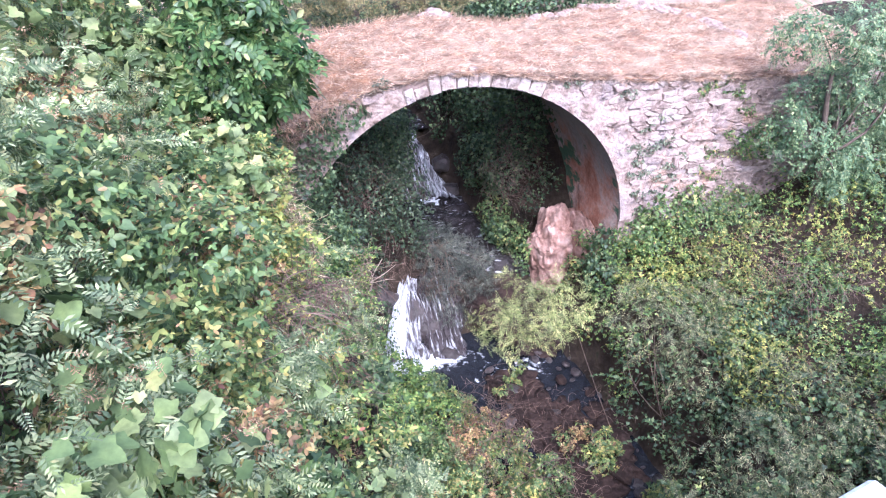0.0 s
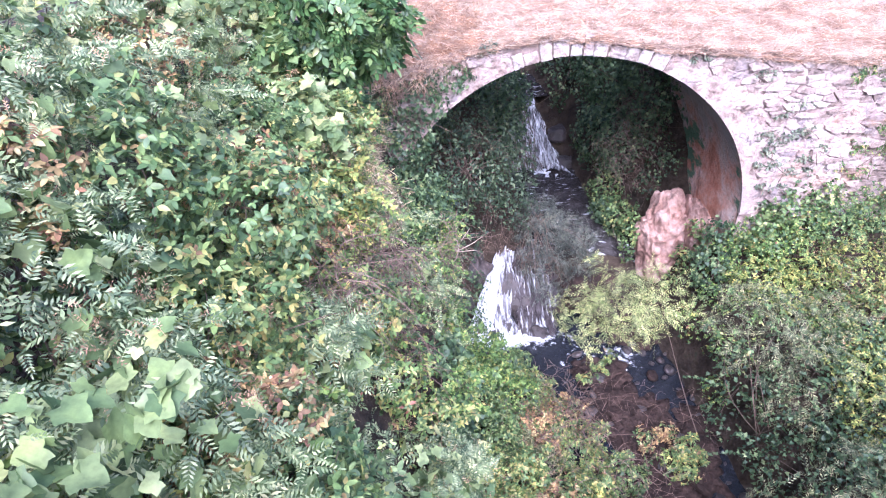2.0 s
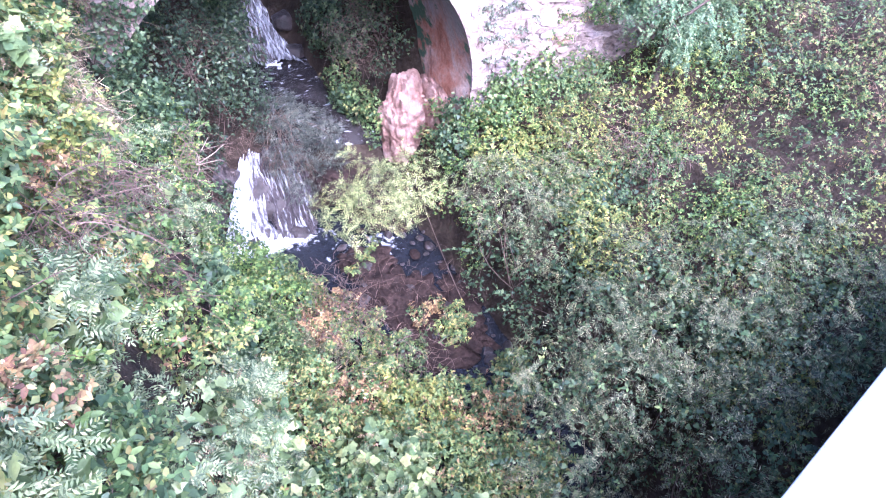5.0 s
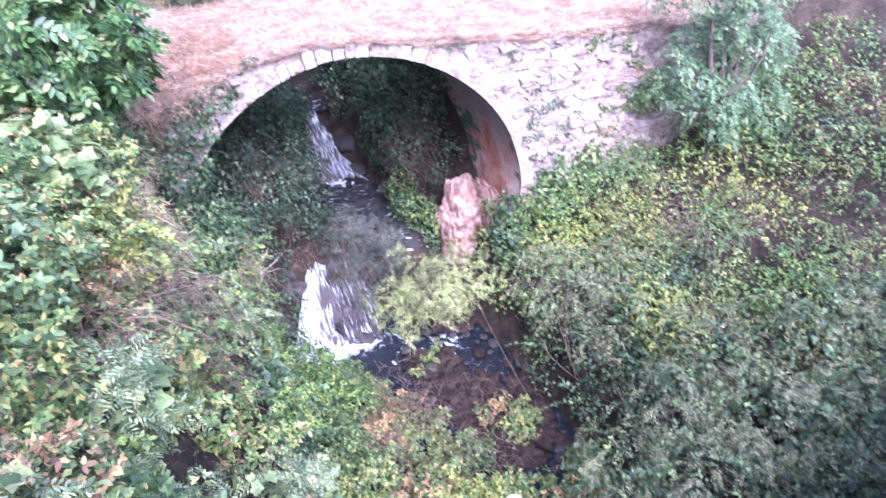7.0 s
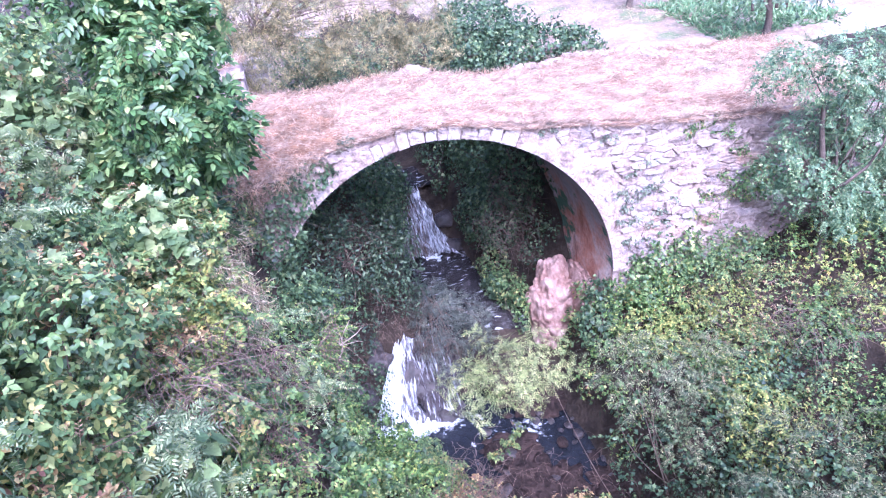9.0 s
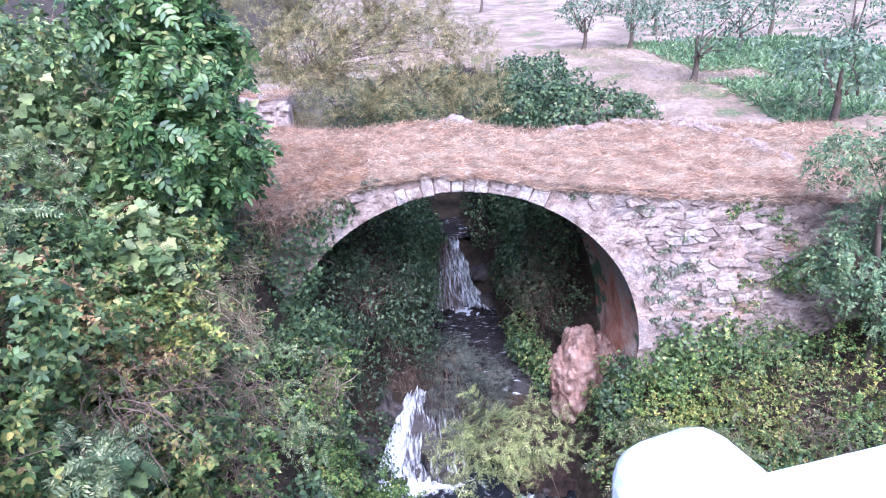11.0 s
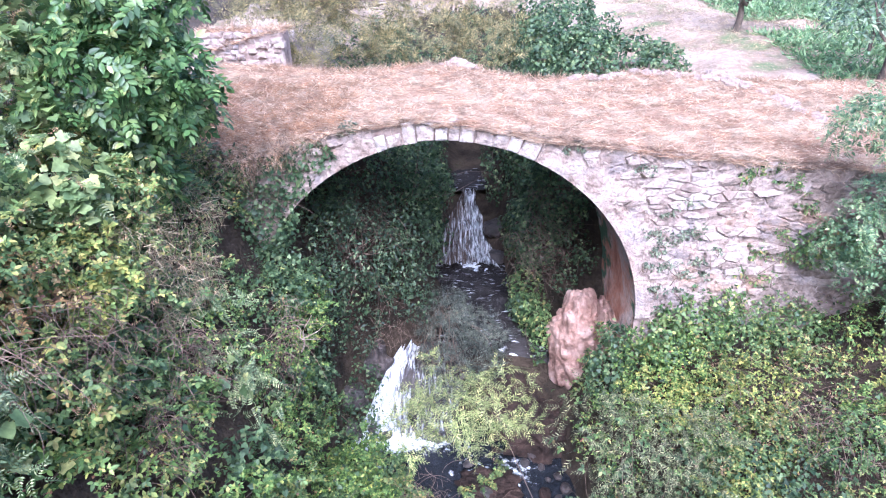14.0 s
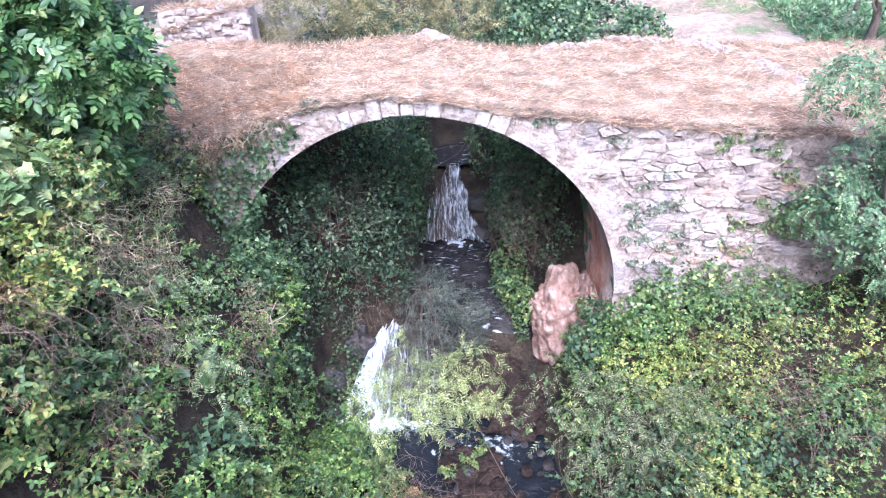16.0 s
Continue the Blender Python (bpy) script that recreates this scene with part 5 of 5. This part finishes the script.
patch("ivy_mound", "dense dark green ivy mound behind the bridge", "ivy", IVY, L_IVY,
      [(1.7, 5.6, 4.6, 0.8, 0.8, 0.9), (2.6, 5.2, 4.5, 0.8, 0.8, 0.7), (3.4, 4.9, 4.6, 0.7, 0.7, 0.5), (2.4, 6.8, 4.8, 1.0, 1.0, 0.8), (3.9, 4.4, 4.6, 0.5, 0.6, 0.4)], 9600, 0.07, veg, (0, -0.6, 0.8))

# ---- dry grass ----
gr = np.random.default_rng(21)


def blades(name, label, n, xr, yr, zfun, size, mat, flat=0.5):
    p = np.stack([gr.uniform(*xr, n), gr.uniform(*yr, n)], -1)
    z = zfun(p[:, 0], p[:, 1])
    at = np.concatenate([p, z[:, None]], 1)
    al = unit(gr.normal(size=(n, 3)) * np.array([1.5, 0.9, 0.3]) + np.array([0, 0, flat]))
    nr = unit(np.cross(al, gr.normal(size=(n, 3))))
    ob = part(name, leaf_mesh(name, BLADE if mat is L_WEEDS else STRAW, at, nr, al, size * gr.uniform(0.5, 1.3, n)), mat)
    return tagged(ob, label, "grass", kind="stuff")


blades("dry_grass", "dry pinkish-brown grass on the bridge deck", 44000, (-4.2, 7.2), (-0.05, WIDTH + 0.05), lambda a, b: deck_z(a, b) + 0.035 * fbm(a, b, 0.5) + 0.05 * np.sin(np.clip(b / WIDTH, 0, 1) * math.pi), 0.17, L_GRASS, 0.28)
blades("dry_grass", "rusty brown dry grass on the shoulder of the bridge", 6000, (-4.0, -1.5), (-0.05, 2.0), lambda a, b: deck_z(a, b) + 0.03, 0.17, L_RUST, 0.4)
blades("dry_grass", "upright dry grass tufts along the far edge of the deck", 3500, (-3.2, 6.0), (WIDTH - 0.15, WIDTH + 0.05), lambda a, b: deck_z(a, b), 0.13, L_GRASS, 1.1)
blades("dead_weeds", "withered purplish weeds along the near edge of the deck", 2600, (0.6, 5.5), (-0.08, 0.2), lambda a, b: deck_z(a, 0 * b) - 0.03, 0.12, L_WITHER, 0.5)
blades("dry_grass", "dry straw-coloured grass hanging at the deck edge", 9000, (-3.6, 6.6), (-0.1, 0.12), lambda a, b: deck_z(a, 0 * b) - 0.03 - 0.09 * np.abs(fbm(a, b, 0.4)), 0.17, L_GRASS, 0.0)

# ---- the ruined wall by the far end of the deck ----
ruin = thing("ruined_wall", "stub of ruined stone wall capped with reddish dry grass", "wall")
bm = bmesh.new()
bmesh.ops.create_cube(bm, size=1.0, matrix=Matrix.Translation((-3.65, 3.2, 5.35)) @ Matrix.Diagonal((1.5, 0.5, 0.72, 1)))
bmesh.ops.bevel(bm, geom=bm.edges[:], offset=0.03, segments=1, affect="EDGES")
part("core", bm, M_MORTAR, ruin)
for row in range(8):
    x = -4.4 + jit.uniform(0, 0.1)
    while x < -2.98:
        w, h = jit.uniform(0.07, 0.22), 0.086
        bm = bmesh.new()
        zz = 5.02 + row * 0.09 + jit.uniform(-0.012, 0.012)
        block(bm, [(x, zz), (min(x + w, -2.86), zz + jit.uniform(-0.02, 0.02)), (min(x + w, -2.86), zz + h), (x, zz + h + jit.uniform(-0.02, 0.02))], 2.93 + jit.uniform(-0.05, 0.04), 3.1, 0.025, jit)
        part("stone", bm, M_STONE, ruin)
        x += w + 0.012
blades("dry_grass", "reddish dry grass on the ruined wall", 4000, (-4.4, -2.9), (2.86, 3.45), lambda a, b: 5.72 - 0.28 * np.clip((-3.2 - a) / 1.0, 0, 1) * (b < 3.0), 0.17, L_GRASS, 0.3)
patch("straw_slope", "orange-brown straw hanging down the shoulder of the bridge", "dry grass", STRAW, L_GRASS,
      [(-3.15, -0.12, 4.5, 0.5, 0.22, 0.3), (-2.7, -0.08, 4.62, 0.4, 0.14, 0.18), (-2.2, -0.05, 4.78, 0.35, 0.1, 0.12)], 2600, 0.17, veg, (0, -1, 0.5), 3, 1.0)["kind"] = "stuff"

# loose stones along the far edge of the deck
for k in range(26):
    px = 1.9 + 0.105 * k + jit.uniform(-0.04, 0.04)
    py = WIDTH + jit.uniform(-0.12, 0.1)
    size = jit.uniform(0.05, 0.11)
    tagged(rock("stone", (px, py, float(deck_z(px, WIDTH)) - 0.01), (size * 1.4, size, size * 0.7), 130.0 + k, M_COAT, "loose pale stone on the far edge of the bridge deck", 0.35, jit.uniform(0, 180), 2), group="loose stones on the deck edge")
for k, (px, py, pz, size) in enumerate([(0.05, 2.72, 5.15, 0.13), (0.2, 2.66, 5.09, 0.11), (-0.1, 2.74, 5.12, 0.1), (0.3, 2.74, 5.05, 0.09), (0.1, 2.58, 5.08, 0.09), (-0.22, 2.7, 5.1, 0.08)]):
    tagged(rock("stone", (px, py, pz), (size * 1.1, size, size * 0.8), 170.0 + k, M_COAT, "pale stone in the heap at the crown of the bridge deck", 0.45, 37 * k, 3), group="loose stones on the deck edge")

# ---- orchard ----
orch = np.random.default_rng(31)
for k, (x, y, h, r) in enumerate([(5.5, 14.2, 2.2, 0.95), (6.8, 13.3, 2.2, 0.9), (6.2, 6.9, 2.3, 1.35), (7.2, 2.9, 2.2, 0.9), (9.6, 11.5, 2.3, 1.4), (11.5, 9.0, 2.4, 1.3), (12.5, 15.0, 2.6, 1.6), (9.0, 17.0, 2.6, 1.5), (10.5, 26.0, 3.2, 1.8), (4.0, 30.0, 3.4, 2.0), (16, 28, 3.4, 2.0), (18, 15, 3.0, 1.8)]):
    g = float(ground_z(x, y))
    blobs = [(x, y, g + h * 0.55, r * 0.7, r * 0.7, r * 0.55)] + [(x + orch.uniform(-r, r) * 0.8, y + orch.uniform(-r, r) * 0.8, g + h * orch.uniform(0.35, 0.95), r * 0.45, r * 0.45, r * 0.38) for _ in range(7)]
    tagged(tree("orchard_tree", "small pale green orchard tree in the dry field", (x, y, g - 0.05), h * 0.5, (0.1, 0.05), blobs, OVATE, L_ORCHARD, 0.095, 1800, orch, trunk=0.09, limbs=7), group="orchard trees")
blades("ground_cover", "low green weeds in the orchard", 15000, (7.0, 13), (8.3, 14), lambda a, b: ground_z(a, b), 0.24, L_WEEDS, 0.6)
blades("ground_cover", "low green weeds beside the path", 7000, (8.4, 12), (5.3, 8.3), lambda a, b: ground_z(a, b), 0.22, L_WEEDS, 0.6)
blades("dry_grass", "short dry grass on the path beyond the bridge", 14000, (2.6, 9.5), (2.7, 9.0), lambda a, b: ground_z(a, b), 0.09, L_GRASS, 0.35)
blades("ground_cover", "pale low weeds on the field beside the path", 5000, (6.4, 9.2), (3.0, 6.6), lambda a, b: ground_z(a, b), 0.2, L_WEEDS, 0.7)
blades("dry_grass", "tufts of dry grass in the field", 9000, (2.6, 9.5), (5.0, 14.0), lambda a, b: ground_z(a, b), 0.2, L_HAY, 0.7)
for k in range(24):
    f = k / 23
    px, py = 4.25 + 1.25 * f + jit.uniform(-0.12, 0.12), 2.9 - 1.7 * f + jit.uniform(-0.12, 0.12)
    size = jit.uniform(0.05, 0.13)
    tagged(rock("stone", (px, py, max(float(deck_z(px, py)), float(ground_z(px, py))) + 0.02), (size * 1.4, size, size * 0.7), 230.0 + k, M_COAT, "loose pale stone beside the path at the bridge end", 0.4, jit.uniform(0, 180), 2), group="loose stones on the deck edge")
tagged(patch("hay_patch", "dry straw and dead stalks hanging on the bank", "dry grass", STRAW, L_HAY,
             [(-3.3, -1.3, 4.3, 0.4, 0.5, 0.35), (-3.1, -2.0, 3.8, 0.3, 0.4, 0.3), (-3.15, -2.9, 4.75, 0.3, 0.45, 0.4), (-2.95, -2.7, 4.2, 0.25, 0.35, 0.35)], 2300, 0.2, veg, (0.5, -0.6, 0.6), 5, 0.9), kind="stuff")

# ---- tufts on the wall, dead stalks, the white parapet ----
for x, z, r in [(3.17, 3.23, 0.2), (2.78, 3.3, 0.13), (3.35, 3.3, 0.12), (3.59, 2.58, 0.1), (3.25, 2.62, 0.12), (2.98, 1.99, 0.07), (3.4, 2.2, 0.1), (4.3, 2.95, 0.16), (4.05, 2.6, 0.12), (3.2, 3.75, 0.13),
                (2.75, 2.75, 0.07), (4.6, 4.0, 0.2), (3.9, 4.1, 0.15), (1.6, 4.62, 0.1), (-1.4, 4.95, 0.13), (3.7, 3.0, 0.08), (2.95, 3.62, 0.09), (4.9, 3.6, 0.16), (2.9, 3.0, 0.1), (3.05, 2.75, 0.12), (3.45, 2.85, 0.14), (2.85, 2.35, 0.1), (3.2, 2.3, 0.11), (3.3, 1.95, 0.1), (4.45, 2.5, 0.16), (4.15, 2.2, 0.14), (4.8, 2.9, 0.2), (4.6, 3.2, 0.15), (2.55, 4.25, 0.1), (4.2, 4.2, 0.2)]:
    bits = [(x, -0.015, z, r * 0.7, 0.04, r * 0.5)] + [(x + veg.uniform(-1.3, 1.3) * r, -0.01, z + veg.uniform(-0.9, 0.6) * r, r * veg.uniform(0.2, 0.5), 0.03, r * veg.uniform(0.2, 0.4)) for _ in range(5)]
    patch("wall_tuft", "small grey-green tuft rooted in the joints of the bridge wall", "plant", OVATE, L_TUFT if x < 3.8 else L_BRAMBLE, bits, int(1000 * r), 0.05, veg, stems=3, droop=1.2)


def dead_stalks(at, size, n, rnd, mat=None):
    pieces = []
    for _ in range(n):
        a = np.array(at) + rnd.uniform(-1, 1, 3) * size
        b = a + rnd.normal(size=3) * np.array([0.2, 0.18, 0.16]) + np.array([0.05, -0.04, -0.15])
        mid = (a + b) / 2 + np.array([0, 0, 0.12]) + rnd.normal(size=3) * 0.09
        sv = np.linspace(0, 1, 7)[:, None]
        pieces.append(tube(a * (1 - sv) ** 2 + 2 * mid * sv * (1 - sv) + b * sv ** 2, np.linspace(0.0042, 0.002, 7), 3))
    ob = part("dead_stalks", tri_mesh("dead_stalks", *join(pieces)), mat or M_STALK)
    return tagged(ob, "tangle of dry brown bramble stalks on the bank", "dead stalks", kind="stuff")


for at, size, n in [((-3.3, -3.9, 4.5), (0.35, 0.35, 0.3), 60), ((-2.7, -2.9, 3.4), (0.25, 0.3, 0.3), 60), ((-2.3, -2.0, 2.6), (0.2, 0.4, 0.4), 60), ((-1.3, -2.4, 0.0), (0.4, 0.4, 0.2), 50), ((-0.9, -3.3, 0.1), (0.4, 0.5, 0.2), 50),
                    ((-2.9, -0.1, 4.3), (0.5, 0.12, 0.4), 90), ((1.7, 2.4, 1.5), (0.3, 0.5, 0.5), 80), ((1.2, -2.0, -0.6), (0.6, 0.6, 0.2), 50), ((-1.3, 1.2, 0.9), (0.3, 0.3, 0.4), 40), ((4.2, -1.6, 1.7), (0.9, 0.7, 0.25), 90),
                    ((-3.5, -5.5, 5.2), (0.3, 0.8, 0.4), 40), ((0.3, -1.5, -0.75), (0.4, 0.4, 0.12), 40), ((-0.8, -1.5, -0.3), (0.5, 0.5, 0.15), 70), ((-0.5, -2.4, -0.2), (0.4, 0.4, 0.15), 50), ((-0.9, 1.9, 0.5), (0.5, 0.35, 0.3), 60), ((1.75, 2.9, 2.3), (0.5, 0.35, 0.5), 170), ((-1.6, 1.6, 2.7), (0.5, 0.4, 0.3), 90), ((-0.6, 5.2, 1.7), (0.3, 0.7, 0.4), 70), ((-0.5, 1.5, 0.05), (0.35, 0.3, 0.2), 110)]:
    dead_stalks(at, np.array(size), n, veg)
stick = thing("dead_branch", "bare pale dead branch sticking out of the bank", "branch", at=(-2.15, -1.35, 2.3))
for way, length, thick in (((0.35, -0.25, 1.0), 0.75, 0.014), ((0.9, -0.3, 0.75), 0.5, 0.009), ((-0.1, -0.4, 0.9), 0.45, 0.008), ((0.8, -0.5, 0.3), 0.4, 0.007)):
    sv = np.linspace(0, 1, 8)[:, None]
    start = np.array([0.0, 0.0, 0.0]) if thick > 0.01 else np.array([0.09, -0.06, 0.25])
    part("twig", tri_mesh("twig", *tube(start + unit(np.array(way)) * length * sv + 0.03 * np.sin(sv * 7 + length * 9) * np.array([[1, 0.4, 0]]), thick * np.linspace(1, 0.3, 8), 5)), M_DEADWOOD, stick)
# thick tangles of dry stalks, and straw, on the steep bank
for at, size, n in [((-3.05, -4.3, 4.55), (0.3, 0.35, 0.4), 150), ((-2.95, -3.2, 3.7), (0.25, 0.35, 0.45), 130), ((-2.75, -4.0, 3.4), (0.2, 0.4, 0.35), 110), ((-3.1, -5.0, 4.9), (0.25, 0.3, 0.3), 90), ((-2.2, -1.6, 2.9), (0.15, 0.3, 0.4), 60), ((-0.45, -2.3, 0.0), (0.45, 0.6, 0.25), 150), ((0.2, -3.4, -0.3), (0.5, 0.5, 0.2), 110), ((4.6, -2.6, 1.9), (0.7, 0.5, 0.2), 110), ((1.3, 2.7, 1.6), (0.4, 0.4, 0.5), 120)]:
    dead_stalks(at, np.array(size), n, veg)

# ---- the white parapet of the bridge that the camera walks on ----


def run_of(name, owner, profile, line, x0, x1, mat, label="", n=40):
    """A profile (back from the edge, up) drawn along a line: y and z at x = 0, and how both change with x."""
    y, z, run, fall = line
    k = math.hypot(1, run)
    bm = bmesh.new()
    prev = None
    for x in np.linspace(x0, x1, n):
        cur = [bm.verts.new((x + b * run / k, y + run * x - b / k, z + fall * x + u)) for b, u in profile]
        if prev:
            for i in range(len(cur)):
                j = (i + 1) % len(cur)
                bm.faces.new((prev[i], prev[j], cur[j], cur[i]))
        else:
            bm.faces.new(cur)
        prev = cur
    bm.faces.new(prev)
    return part(name, bm, mat, owner, label)


RIM = [(0.0, -0.022), (0.0, -0.01), (0.01, 0.0), (0.048, 0.0), (0.06, -0.012), (0.06, -0.022)]
CORE = [(0.09, -0.5), (0.05, -0.022), (0.06, -0.022), (0.062, -0.02), (0.20, -0.02), (0.22, -0.05), (0.22, -0.5)]
for line, x0, x1 in (((-8.185, 7.034, 0.299, -0.145), -0.52, 9), ((-8.195, 6.748, 0.291, -0.241), -4.5, -1.78)):
    parapet = thing("parapet", "white-painted concrete parapet with a smooth rim and rough top", "parapet", kind="structure")
    run_of("rim", parapet, RIM, line, x0, x1, M_WHITE)
    run_of("wall", parapet, CORE, line, x0, x1, M_CONCRETE, "rough whitish concrete")
# the low wing wall below the parapet
wing = thing("wing_wall", "low concrete wing wall with a white-painted rim", "wall", kind="structure")
WING = (-8.35, 3.5, 0.303, 0.0)
run_of("rim", wing, [(0.0, -0.16), (0.0, -0.02), (0.02, 0.0), (0.16, 0.0), (0.18, -0.03), (0.18, -0.16)], WING, -0.2, 6.5, M_WHITE)
run_of("wall", wing, [(0.6, -3.6), (0.32, -0.42), (0.03, -0.16), (0.18, -0.16), (0.184, -0.04), (0.62, -0.04), (0.64, -0.08), (0.64, -3.6)], WING, -0.2, 6.5, M_CONCRETE, "rough greyish concrete")
post = thing("post", "short white-painted post with a rounded cap on the parapet", "post", kind="structure", at=(-0.771, -8.715, 0))
for name, top, half, rad, mat in (("shaft", 7.455, 0.04, 0.012, M_CONCRETE), ("cap", 7.494, 0.048, 0.03, M_WHITE)):
    bm = bmesh.new()
    low = 6.98 if name == "shaft" else 7.45
    bmesh.ops.create_cube(bm, size=1.0, matrix=Matrix.Translation((0, 0, (low + top) / 2)) @ Matrix.Rotation(radians(17), 4, "Z") @ Matrix.Diagonal((half * 2, half * 2, top - low, 1)))
    edges = [e for e in bm.edges if name == "shaft" or (e.verts[0].co.z + e.verts[1].co.z) / 2 > (low + top) / 2 - 0.001]
    bmesh.ops.bevel(bm, geom=edges, offset=rad, segments=4, affect="EDGES", profile=0.5)
    part(name, bm, mat, post)
